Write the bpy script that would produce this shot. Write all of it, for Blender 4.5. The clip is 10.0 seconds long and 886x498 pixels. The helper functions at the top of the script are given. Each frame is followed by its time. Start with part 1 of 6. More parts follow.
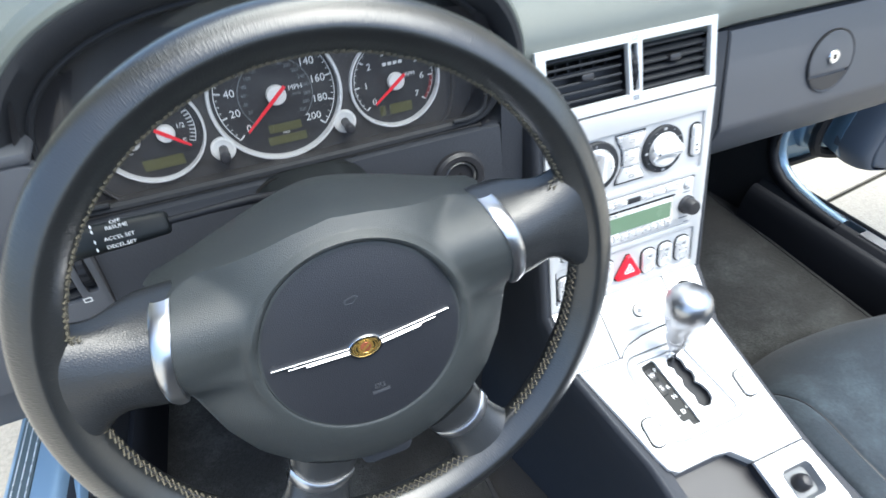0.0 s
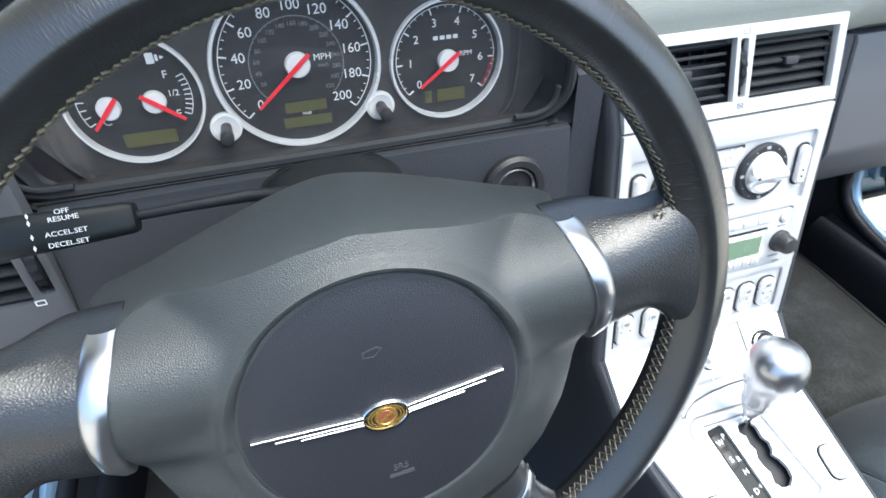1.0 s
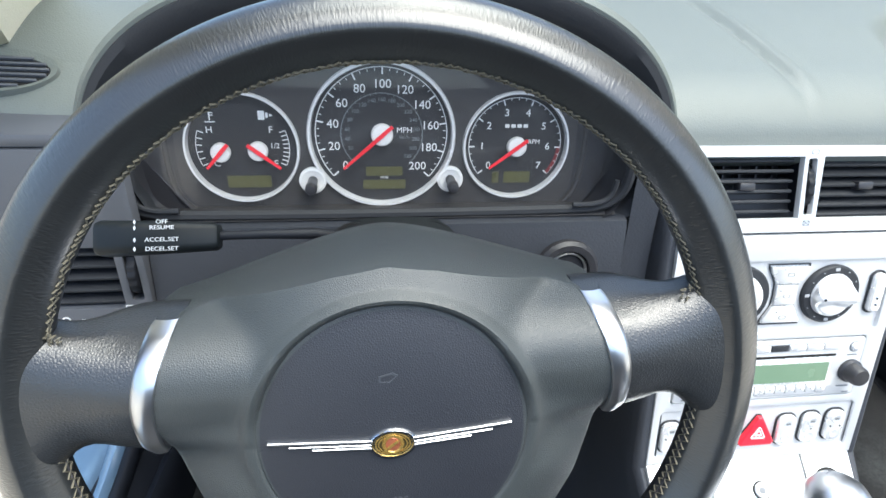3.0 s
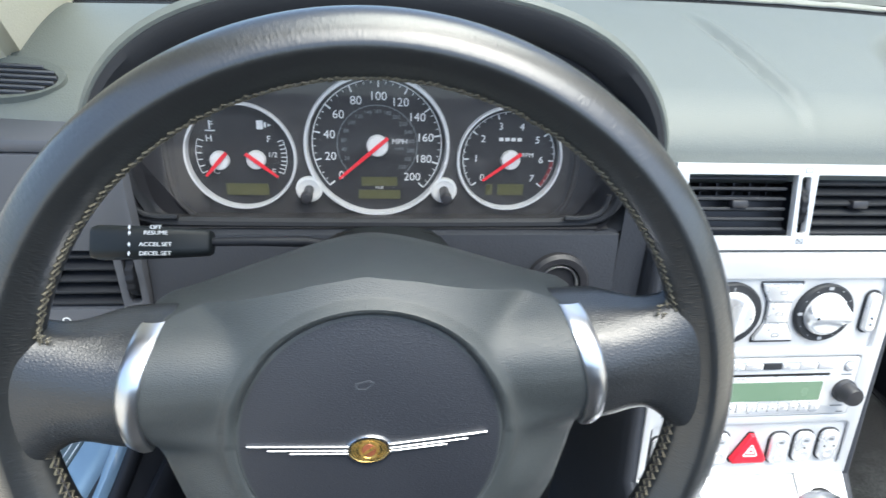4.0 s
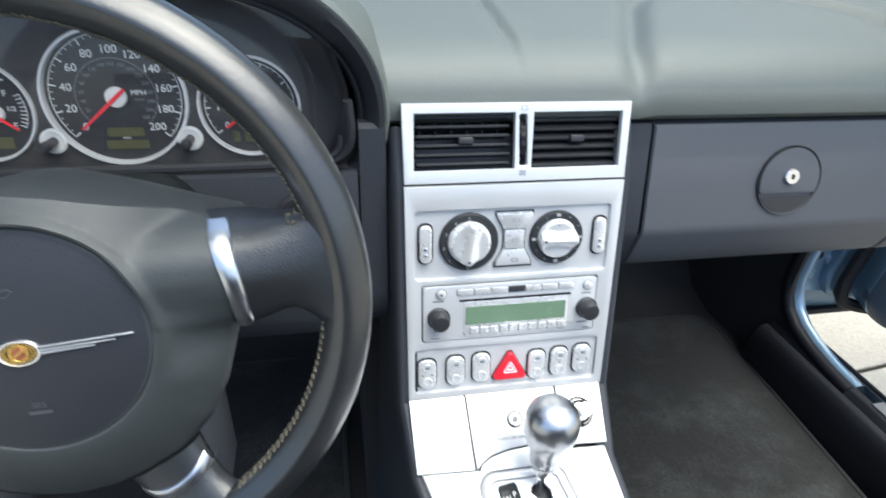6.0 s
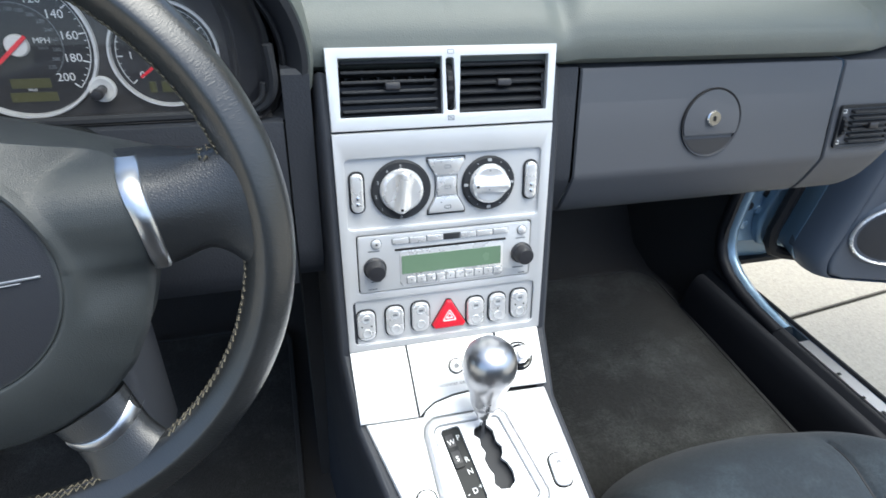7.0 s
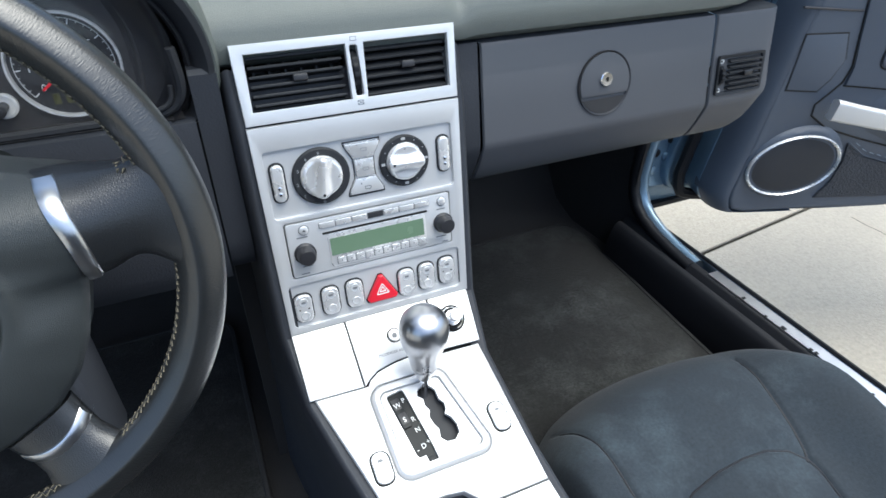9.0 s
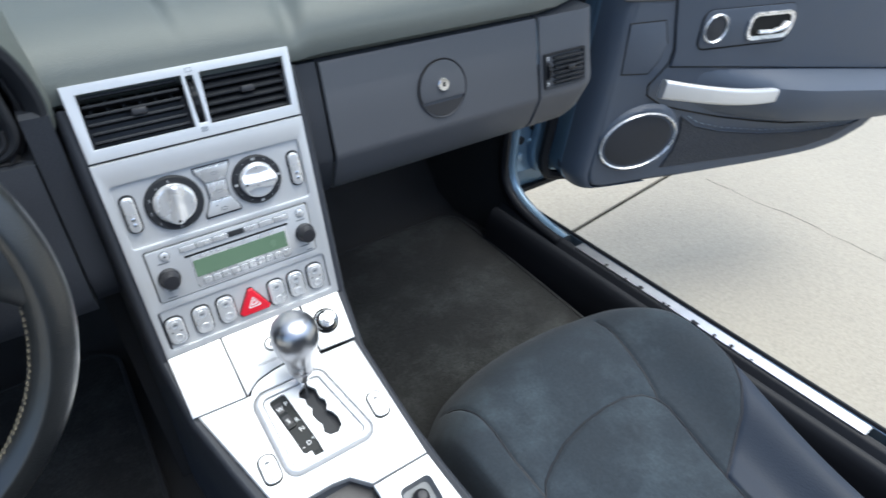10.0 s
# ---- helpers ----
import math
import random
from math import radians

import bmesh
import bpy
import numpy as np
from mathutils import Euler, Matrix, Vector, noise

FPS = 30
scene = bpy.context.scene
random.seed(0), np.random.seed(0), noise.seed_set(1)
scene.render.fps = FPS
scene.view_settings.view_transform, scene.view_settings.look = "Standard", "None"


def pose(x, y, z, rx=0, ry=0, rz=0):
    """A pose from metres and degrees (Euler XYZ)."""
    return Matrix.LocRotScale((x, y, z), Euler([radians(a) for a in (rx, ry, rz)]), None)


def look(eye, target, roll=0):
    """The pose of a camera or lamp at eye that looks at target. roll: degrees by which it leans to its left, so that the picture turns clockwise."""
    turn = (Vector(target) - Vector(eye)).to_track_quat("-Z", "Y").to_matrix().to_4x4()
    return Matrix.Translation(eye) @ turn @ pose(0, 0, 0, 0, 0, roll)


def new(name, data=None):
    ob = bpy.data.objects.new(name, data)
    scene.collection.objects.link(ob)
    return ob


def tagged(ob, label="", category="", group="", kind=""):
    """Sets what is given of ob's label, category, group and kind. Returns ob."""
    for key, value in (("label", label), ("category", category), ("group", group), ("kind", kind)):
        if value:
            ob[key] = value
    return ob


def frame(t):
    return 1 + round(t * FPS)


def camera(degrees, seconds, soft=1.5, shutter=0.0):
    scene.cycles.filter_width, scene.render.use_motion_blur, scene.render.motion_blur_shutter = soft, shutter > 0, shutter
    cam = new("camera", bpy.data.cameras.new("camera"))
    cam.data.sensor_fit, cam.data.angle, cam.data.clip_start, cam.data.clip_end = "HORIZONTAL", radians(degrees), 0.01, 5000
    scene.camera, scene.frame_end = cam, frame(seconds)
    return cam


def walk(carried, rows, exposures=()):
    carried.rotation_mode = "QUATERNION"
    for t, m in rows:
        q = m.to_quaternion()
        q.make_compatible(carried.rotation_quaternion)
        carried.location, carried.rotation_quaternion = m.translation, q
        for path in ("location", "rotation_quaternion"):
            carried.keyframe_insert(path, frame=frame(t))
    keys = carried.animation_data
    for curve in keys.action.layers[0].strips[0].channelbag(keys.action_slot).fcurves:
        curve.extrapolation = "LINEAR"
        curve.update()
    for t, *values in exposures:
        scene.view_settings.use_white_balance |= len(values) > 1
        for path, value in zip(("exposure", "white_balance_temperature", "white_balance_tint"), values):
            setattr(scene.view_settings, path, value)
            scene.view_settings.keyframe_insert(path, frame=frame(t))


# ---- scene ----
cam = camera(74.0, 10.0, shutter=0.5)
PATH = [
    (0, (-0.043, 0.05, 1.012), (0.504, 1.443, -0.316), -2.3),
    (0.5, (-0.0412, 0.1116, 0.9609), (0.4918, 1.5074, -0.3773), -0.55),
    (1, (-0.0297, 0.1439, 0.9528), (0.4650, 1.5609, -0.3753), 1.19),
    (1.5, (-0.0214, 0.1509, 0.9268), (0.3857, 1.6531, -0.3370), 2.20),
    (2, (-0.0094, 0.1220, 0.9345), (0.2987, 1.6905, -0.2770), 2.20),
    (2.5, (-0.0124, 0.1047, 0.9475), (0.2582, 1.7367, -0.1785), 2.56),
    (3.8, (-0.0085, 0.0995, 0.9535), (0.2050, 1.7940, -0.0880), 3.52),
    (4, (0.0039, 0.0956, 0.9566), (0.2083, 1.7884, -0.0886), 3.51),
    (4.5, (0.031, 0.075, 0.967), (0.234, 1.778, -0.062), 3.6),
    (5, (0.071, 0.06, 0.967), (0.316, 1.756, -0.064), 3.6),
    (5.5, (0.125, 0.043, 0.966), (0.421, 1.716, -0.09), 3.4),
    (6, (0.175, 0.015, 0.954), (0.528, 1.658, -0.13), 3.4),
    (7.3, (0.201, -0.013, 0.929), (0.717, 1.538, -0.223), 3.7),
    (7.5, (0.209, -0.02, 0.935), (0.719, 1.523, -0.23), 2.9),
    (8, (0.212, -0.03, 0.946), (0.782, 1.48, -0.235), 2.9),
    (8.5, (0.212, -0.032, 0.944), (0.847, 1.449, -0.241), 2.6),
    (9, (0.197, -0.035, 0.956), (0.867, 1.408, -0.256), 1.9),
    (9.5, (0.228, -0.072, 0.98), (0.986, 1.319, -0.241), 1.2),
    (10, (0.231, -0.097, 0.995), (1.15, 1.193, -0.226), 1.5),
]
walk(cam, [(t, look(eye, target, roll)) for t, eye, target, roll in PATH], exposures=[(0, 2.14, 5850, 4), (2.0, 2.34, 5900, 4), (2.7, 2.32, 5950, 4), (4.5, 2.18, 6000, 4), (5.5, 1.86, 5970, 4), (6.0, 1.76, 5950, 4), (8.5, 1.50, 5850, 4), (10, 1.29, 5750, 4)])

# ---- light ----
world = bpy.data.worlds.new("sky")
scene.world = world
world.use_nodes = True
wn = world.node_tree.nodes
sky = wn.new("ShaderNodeTexSky")
sky.sky_type = "NISHITA"
sky.sun_disc = False
sky.sun_elevation = radians(72)
sky.sun_rotation = radians(128)
sky.air_density, sky.dust_density, sky.ozone_density = 1.0, 4.5, 1.0
wn["Background"].inputs["Strength"].default_value = 0.115
world.node_tree.links.new(sky.outputs[0], wn["Background"].inputs["Color"])
sun_data = bpy.data.lights.new("sun", "SUN")
sun_data.energy, sun_data.angle, sun_data.color = 1.30, radians(58), (1.0, 0.95, 0.83)
sun = new("sun", sun_data)
sun.matrix_basis = look((0, 0, 0), (-math.sin(sky.sun_rotation) * math.cos(sky.sun_elevation), -math.cos(sky.sun_rotation) * math.cos(sky.sun_elevation), -math.sin(sky.sun_elevation)))


# ---- materials ----
def rgba(c):
    return (c[0], c[1], c[2], 1.0)


def surface(name, base, rough=0.5, metal=0.0, grain=0.0, grain_size=900.0, vary=0.12, vary_size=14.0, rough_vary=0.08, sheen=0.0,
            cells=False, wrap=False, coat=0.0, stretch=None, spec=0.5, second=None, second_size=60.0, second_amount=0.5, speckle=0.0, speckle_size=400.0, coat_rough=0.06):
    m = bpy.data.materials.new(name)
    m.use_nodes = True
    nt = m.node_tree
    nd, ln = nt.nodes, nt.links
    b = nd["Principled BSDF"]
    b.inputs["Metallic"].default_value = metal
    b.inputs["Specular IOR Level"].default_value = spec
    if sheen:
        b.inputs["Sheen Weight"].default_value = sheen
        b.inputs["Sheen Roughness"].default_value = 0.45
    if coat:
        b.inputs["Coat Weight"].default_value = coat
        b.inputs["Coat Roughness"].default_value = coat_rough
    tc = nd.new("ShaderNodeTexCoord")
    src = tc.outputs["UV" if wrap else "Object"]
    if stretch:
        mp = nd.new("ShaderNodeMapping")
        mp.inputs["Scale"].default_value = stretch
        ln.new(src, mp.inputs["Vector"])
        src = mp.outputs["Vector"]
    big = nd.new("ShaderNodeTexNoise")
    big.inputs["Scale"].default_value = vary_size
    big.inputs["Detail"].default_value = 6.0
    ln.new(src, big.inputs["Vector"])
    ramp = nd.new("ShaderNodeMix")
    ramp.data_type = "RGBA"
    ramp.inputs[6].default_value = rgba([v * (1 - vary) for v in base])
    ramp.inputs[7].default_value = rgba([min(1.0, v * (1 + vary)) for v in base])
    ln.new(big.outputs["Fac"], ramp.inputs[0])
    col = ramp.outputs[2]
    if second:
        sp = nd.new("ShaderNodeTexNoise")
        sp.inputs["Scale"].default_value = second_size
        sp.inputs["Detail"].default_value = 8.0
        sp.inputs["Roughness"].default_value = 0.7
        ln.new(src, sp.inputs["Vector"])
        cr = nd.new("ShaderNodeMapRange")
        cr.inputs["From Min"].default_value, cr.inputs["From Max"].default_value = 0.48, 0.72
        cr.inputs["To Max"].default_value = second_amount
        ln.new(sp.outputs["Fac"], cr.inputs["Value"])
        mx = nd.new("ShaderNodeMix")
        mx.data_type = "RGBA"
        mx.inputs[7].default_value = rgba(second)
        ln.new(cr.outputs[0], mx.inputs[0])
        ln.new(col, mx.inputs[6])
        col = mx.outputs[2]
    if speckle:
        fine = nd.new("ShaderNodeTexNoise")
        fine.inputs["Scale"].default_value = speckle_size
        fine.inputs["Detail"].default_value = 4.0
        fine.inputs["Roughness"].default_value = 0.75
        ln.new(src, fine.inputs["Vector"])
        fr = nd.new("ShaderNodeMapRange")
        fr.inputs["From Min"].default_value, fr.inputs["From Max"].default_value = 0.3, 0.7
        fr.inputs["To Min"].default_value, fr.inputs["To Max"].default_value = 1 - speckle, 1 + speckle
        ln.new(fine.outputs["Fac"], fr.inputs["Value"])
        times = nd.new("ShaderNodeVectorMath")
        times.operation = "SCALE"
        ln.new(col, times.inputs[0])
        ln.new(fr.outputs[0], times.inputs["Scale"])
        col = times.outputs[0]
    ln.new(col, b.inputs["Base Color"])
    rr = nd.new("ShaderNodeMapRange")
    rr.inputs["To Min"].default_value = max(0.02, rough - rough_vary)
    rr.inputs["To Max"].default_value = min(1.0, rough + rough_vary)
    ln.new(big.outputs["Fac"], rr.inputs["Value"])
    ln.new(rr.outputs[0], b.inputs["Roughness"])
    if grain:
        if cells:
            g = nd.new("ShaderNodeTexVoronoi")
            g.feature = "DISTANCE_TO_EDGE"
            out = g.outputs["Distance"]
        else:
            g = nd.new("ShaderNodeTexNoise")
            g.inputs["Detail"].default_value = 3.0
            out = g.outputs["Fac"]
        g.inputs["Scale"].default_value = grain_size
        ln.new(src, g.inputs["Vector"])
        bump = nd.new("ShaderNodeBump")
        bump.inputs["Strength"].default_value = grain
        bump.inputs["Distance"].default_value = 0.6 / grain_size
        ln.new(out, bump.inputs["Height"])
        ln.new(bump.outputs[0], b.inputs["Normal"])
    return m


def clear(name, tint=(1, 1, 1), ior=1.45, haze=0.0):
    """A thin clear pane: light passes straight, and Fresnel drives the gloss."""
    m = bpy.data.materials.new(name)
    m.use_nodes = True
    nd, ln = m.node_tree.nodes, m.node_tree.links
    nd.remove(nd["Principled BSDF"])
    t = nd.new("ShaderNodeBsdfTransparent")
    t.inputs["Color"].default_value = rgba(tint)
    g = nd.new("ShaderNodeBsdfGlossy")
    g.inputs["Roughness"].default_value = 0.02
    f = nd.new("ShaderNodeFresnel")
    f.inputs["IOR"].default_value = ior
    mx = nd.new("ShaderNodeMixShader")
    ln.new(f.outputs[0], mx.inputs[0])
    ln.new(t.outputs[0], mx.inputs[1])
    ln.new(g.outputs[0], mx.inputs[2])
    if haze:
        # milky reflection put in as a faint diffuse veil over the pane, thicker in patches
        veil = nd.new("ShaderNodeBsdfDiffuse")
        veil.inputs["Color"].default_value = (0.55, 0.55, 0.54, 1.0)
        noise = nd.new("ShaderNodeTexNoise")
        noise.inputs["Scale"].default_value = 22.0
        noise.inputs["Detail"].default_value = 5.0
        amount = nd.new("ShaderNodeMath")
        amount.operation = "MULTIPLY"
        amount.inputs[1].default_value = haze * 2.0
        ln.new(noise.outputs[0], amount.inputs[0])
        over = nd.new("ShaderNodeMixShader")
        ln.new(amount.outputs[0], over.inputs[0])
        ln.new(mx.outputs[0], over.inputs[1])
        ln.new(veil.outputs[0], over.inputs[2])
        mx = over
    ln.new(mx.outputs[0], nd["Material Output"].inputs["Surface"])
    return m


M_DASH = surface("grained_dash_vinyl", (0.116, 0.129, 0.117), 0.54, grain=0.28, grain_size=520, vary=0.06, cells=True, spec=0.75)
M_FLANK = surface("dark_grained_vinyl", (0.029, 0.032, 0.039), 0.55, grain=0.3, grain_size=520, vary=0.06, spec=0.28)
M_DASHLOW = surface("smooth_grey_plastic", (0.068, 0.072, 0.082), 0.52, grain=0.12, grain_size=900, vary=0.05)
M_HOOD = surface("dark_hood_plastic", (0.024, 0.0255, 0.029), 0.55, grain=0.2, grain_size=700, spec=0.25)
M_BLACK = surface("black_plastic", (0.018, 0.018, 0.021), 0.45, grain=0.1, grain_size=800)
M_INDICATOR = surface("indicator_plastic", (0.007, 0.009, 0.010), 0.45, vary=0.1, spec=0.25)
# shade inside openings and gaps put into the colour; also joints and black dots
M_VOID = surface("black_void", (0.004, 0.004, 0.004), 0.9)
M_RIM = surface("worn_black_leather", (0.017, 0.0185, 0.0200), 0.32, grain=0.36, grain_size=640, vary=0.2, vary_size=30, rough_vary=0.08, cells=True, coat=0.4, coat_rough=0.26)
M_RIMWRAP = surface("wrinkled_rim_leather", (0.0130, 0.0142, 0.0148), 0.31, grain=0.29, grain_size=640, vary=0.22, vary_size=30, rough_vary=0.07, cells=True, wrap=True, stretch=(1.0, 0.26, 1.0), coat=0.75, coat_rough=0.24)
M_PAD = surface("grained_airbag_vinyl", (0.032, 0.0365, 0.0370), 0.44, grain=0.50, grain_size=950, vary=0.08, vary_size=20, cells=True, spec=0.5)
M_DISC = surface("airbag_disc_vinyl", (0.0165, 0.018, 0.0225), 0.44, grain=0.38, grain_size=820, vary=0.07, cells=True)
M_SILVER = surface("satin_silver_paint", (0.61, 0.615, 0.62), 0.42, metal=0.45, vary=0.04, vary_size=30, grain=0.02, grain_size=2500, rough_vary=0.05)
M_SILVER2 = surface("silver_button_plastic", (0.82, 0.82, 0.82), 0.28, metal=0.60, vary=0.04, vary_size=60)
M_ALU = surface("brushed_aluminium", (0.74, 0.75, 0.77), 0.22, metal=1.0, vary=0.05, vary_size=80, rough_vary=0.05)
M_BAND = surface("polished_band", (0.60, 0.61, 0.63), 0.30, metal=1.0, vary=0.06, vary_size=60, rough_vary=0.05)
M_MARK = surface("faint_mark", (0.045, 0.048, 0.055), 0.5, vary=0.05)
M_CHROME = surface("chrome", (0.82, 0.83, 0.85), 0.08, metal=1.0, vary=0.03, rough_vary=0.03)
M_KNOB = surface("satin_metal_knob", (0.50, 0.50, 0.51), 0.30, metal=1.0, vary=0.05, vary_size=60)
M_GOLD = surface("gold_enamel", (0.55, 0.36, 0.10), 0.28, metal=0.8, vary=0.25, vary_size=300)
M_BADGEDARK = surface("dark_olive_enamel", (0.045, 0.038, 0.018), 0.25, metal=0.3, vary=0.2, vary_size=300)
M_BADGERED = surface("dull_red_enamel", (0.30, 0.10, 0.05), 0.3, metal=0.5, vary=0.3, vary_size=500)
M_GREENLCD = surface("green_display", (0.13, 0.20, 0.13), 0.25, vary=0.05, vary_size=40)
M_OLIVELCD = surface("olive_display", (0.075, 0.075, 0.028), 0.3, vary=0.08, vary_size=60)
M_RED = surface("red_plastic", (0.62, 0.012, 0.03), 0.32, vary=0.06)
M_NEEDLE = surface("red_needle", (0.75, 0.012, 0.03), 0.4, vary=0.04)
M_DULLRED = surface("dark_red_print", (0.16, 0.012, 0.016), 0.5, vary=0.05)
M_WHITE = surface("white_print", (0.72, 0.73, 0.72), 0.5, vary=0.03)
M_PALE = surface("pale_hub_cap", (0.70, 0.70, 0.68), 0.4, vary=0.04)
M_DIALPRINT = surface("dim_dial_print", (0.34, 0.35, 0.36), 0.5, vary=0.04)
M_GREYPRINT = surface("grey_print", (0.15, 0.16, 0.17), 0.5, vary=0.05)
M_GAUGE = surface("gauge_face", (0.010, 0.0105, 0.013), 0.5, vary=0.1, grain=0.05, grain_size=1500)
M_FACE = surface("cluster_grey", (0.027, 0.026, 0.027), 0.5, vary=0.06, grain=0.08, grain_size=900)
M_STITCH = surface("olive_grey_thread", (0.098, 0.088, 0.062), 0.85, vary=0.25, vary_size=200)
M_STITCHPALE = surface("pale_blue_thread", (0.16, 0.20, 0.25), 0.8, vary=0.1)
M_CARPET = surface("dark_carpet", (0.0085, 0.0088, 0.0085), 0.95, grain=1.0, grain_size=420, vary=0.35, vary_size=7, sheen=0.05, second=(0.036, 0.039, 0.038), second_size=7, second_amount=0.95, speckle=0.75, speckle_size=240)
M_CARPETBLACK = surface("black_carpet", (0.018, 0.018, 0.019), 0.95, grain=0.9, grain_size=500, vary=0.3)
M_SUEDE = surface("grey_suede", (0.0155, 0.0225, 0.030), 0.9, grain=0.6, grain_size=650, vary=0.3, vary_size=14, sheen=0.05, second=(0.042, 0.058, 0.070), second_size=9, second_amount=0.75, speckle=0.28, speckle_size=260)
M_SEATSIDE = surface("seat_leather", (0.015, 0.022, 0.036), 0.52, grain=0.35, grain_size=450, vary=0.12, spec=0.3)
M_RUBBER = surface("black_rubber", (0.011, 0.012, 0.015), 0.50, vary=0.15, spec=0.2)
M_BLUE = surface("light_blue_car_paint", (0.17, 0.26, 0.36), 0.32, metal=0.45, vary=0.05, coat=0.6)
M_TEAL = surface("blue_grey_tread_plastic", (0.045, 0.065, 0.075), 0.4, grain=0.1, grain_size=700, vary=0.08)
M_DOOR = surface("door_trim_vinyl", (0.054, 0.070, 0.100), 0.5, grain=0.3, grain_size=560, vary=0.06)
M_MESH = surface("door_pocket_mesh", (0.026, 0.030, 0.039), 0.7, grain=1.0, grain_size=160, cells=True, vary=0.2)
M_GRILLE = surface("speaker_cloth", (0.022, 0.024, 0.030), 0.7, grain=0.5, grain_size=700, vary=0.1)
M_CONCRETE = surface("worn_concrete", (0.345, 0.314, 0.256), 0.85, grain=0.6, grain_size=160, vary=0.16, vary_size=1.3, second=(0.265, 0.242, 0.200), second_size=70, second_amount=0.6, speckle=0.14, speckle_size=110)
M_JOINT = surface("joint_filler", (0.05, 0.045, 0.035), 0.9, grain=0.6, grain_size=120)
M_CREAM = surface("cream_pillar_trim", (0.80, 0.75, 0.59), 0.7, grain=0.3, grain_size=600, vary=0.05)
# last value: lens glare put in as a diffuse veil
M_LENS = clear("gauge_lens", (0.97, 0.97, 0.98), 1.32, 0.016)
M_RINGS = surface("bright_dial_ring", (0.70, 0.71, 0.71), 0.25, metal=0.15, vary=0.03)
# pale colour stands for bright reflections at the foot of the screen
M_COWL = surface("pale_glare_cowl", (0.42, 0.44, 0.42), 0.5, vary=0.15, vary_size=20, grain=0.1, grain_size=400)
M_GLASS = clear("windscreen_glass", (0.95, 0.98, 0.96))


# ---- mesh helpers ----
def loft(rows, ring=False, loop=False, caps=False):
    """A mesh through rows of points; ring closes each row, loop joins the last row to the first."""
    bm = bmesh.new()
    vs = [[bm.verts.new(p) for p in r] for r in rows]
    n = len(rows[0])
    for i in range(len(rows) - (0 if loop else 1)):
        a, b = vs[i], vs[(i + 1) % len(rows)]
        for j in range(n - (0 if ring else 1)):
            k = (j + 1) % n
            bm.faces.new((a[j], a[k], b[k], b[j]))
    if caps and ring:
        bm.faces.new(vs[0][::-1])
        bm.faces.new(vs[-1])
    bmesh.ops.recalc_face_normals(bm, faces=bm.faces)
    return bm


def rrect(w, h, r, cx=0.0, cy=0.0, n=4):
    pts = []
    for k, (sx, sy) in enumerate(((1, 1), (-1, 1), (-1, -1), (1, -1))):
        for i in range(n + 1):
            a = radians(90 * k + 90 * i / n)
            pts.append((cx + sx * (w / 2 - r) + r * math.cos(a), cy + sy * (h / 2 - r) + r * math.sin(a)))
    return pts


def circle(r, cx=0.0, cy=0.0, n=28, ry=None):
    return [(cx + r * math.cos(2 * math.pi * i / n), cy + (ry or r) * math.sin(2 * math.pi * i / n)) for i in range(n)]


def plate(outer, depth, M, holes=(), bevel=0.0, seg=2, base=0.0):
    """A plate in the plane of M, its face at base + depth, with holes right through it."""
    bm = bmesh.new()
    for lp in (outer, *holes):
        vs = [bm.verts.new((x, y, base + depth)) for x, y in lp]
        for i in range(len(vs)):
            bm.edges.new((vs[i], vs[(i + 1) % len(vs)]))
    if holes:
        bmesh.ops.triangle_fill(bm, use_beauty=True, use_dissolve=False, edges=bm.edges[:])
    else:
        bm.faces.new(bm.verts[:])
    for f in bm.faces:
        if f.normal.z < 0:
            f.normal_flip()
    bm.normal_update()
    for f in bm.faces:
        if f.normal.z < 0:
            f.normal_flip()
    rim = [e for e in bm.edges if len(e.link_faces) == 1]
    ext = bmesh.ops.extrude_edge_only(bm, edges=rim)
    low = [g for g in ext["geom"] if isinstance(g, bmesh.types.BMVert)]
    for v in low:
        v.co.z = base
    if bevel:
        bmesh.ops.bevel(bm, geom=rim, offset=bevel, segments=seg, profile=0.6, affect="EDGES", clamp_overlap=True)
    if not holes:
        edge = [e for e in bm.edges if len(e.link_faces) == 1]
        bmesh.ops.holes_fill(bm, edges=edge, sides=0)
    bmesh.ops.recalc_face_normals(bm, faces=bm.faces)
    bm.transform(M)
    return bm


def ring_plate(outer, inner, z0, z1, M, inner_drop=0.0):
    """A raised frame between two outlines of the same count."""
    rows = [[(x, y, z0) for x, y in outer], [(x, y, z1) for x, y in outer], [(x, y, z1 - inner_drop) for x, y in inner], [(x, y, z0) for x, y in inner]]
    bm = loft(rows, ring=True, loop=True)
    edges = [e for e in bm.edges if all(abs(v.co.z - z0) > 1e-5 for v in e.verts)]
    bm.transform(M)
    return bm


def lathe(profile, M, n=28, caps=True):
    rows = [[(r * math.cos(2 * math.pi * i / n), r * math.sin(2 * math.pi * i / n), z) for i in range(n)] for r, z in profile]
    bm = loft(rows, ring=True, caps=caps)
    bm.transform(M)
    return bm


def rbox(x0, x1, y0, y1, z0, z1, bevel=0.004, seg=2, M=None):
    bm = bmesh.new()
    bmesh.ops.create_cube(bm, size=1.0)
    for v in bm.verts:
        v.co = Vector((x0 + (v.co.x + 0.5) * (x1 - x0), y0 + (v.co.y + 0.5) * (y1 - y0), z0 + (v.co.z + 0.5) * (z1 - z0)))
    if bevel:
        bmesh.ops.bevel(bm, geom=bm.edges[:], offset=bevel, segments=seg, profile=0.5, affect="EDGES", clamp_overlap=True)
    if M:
        bm.transform(M)
    return bm


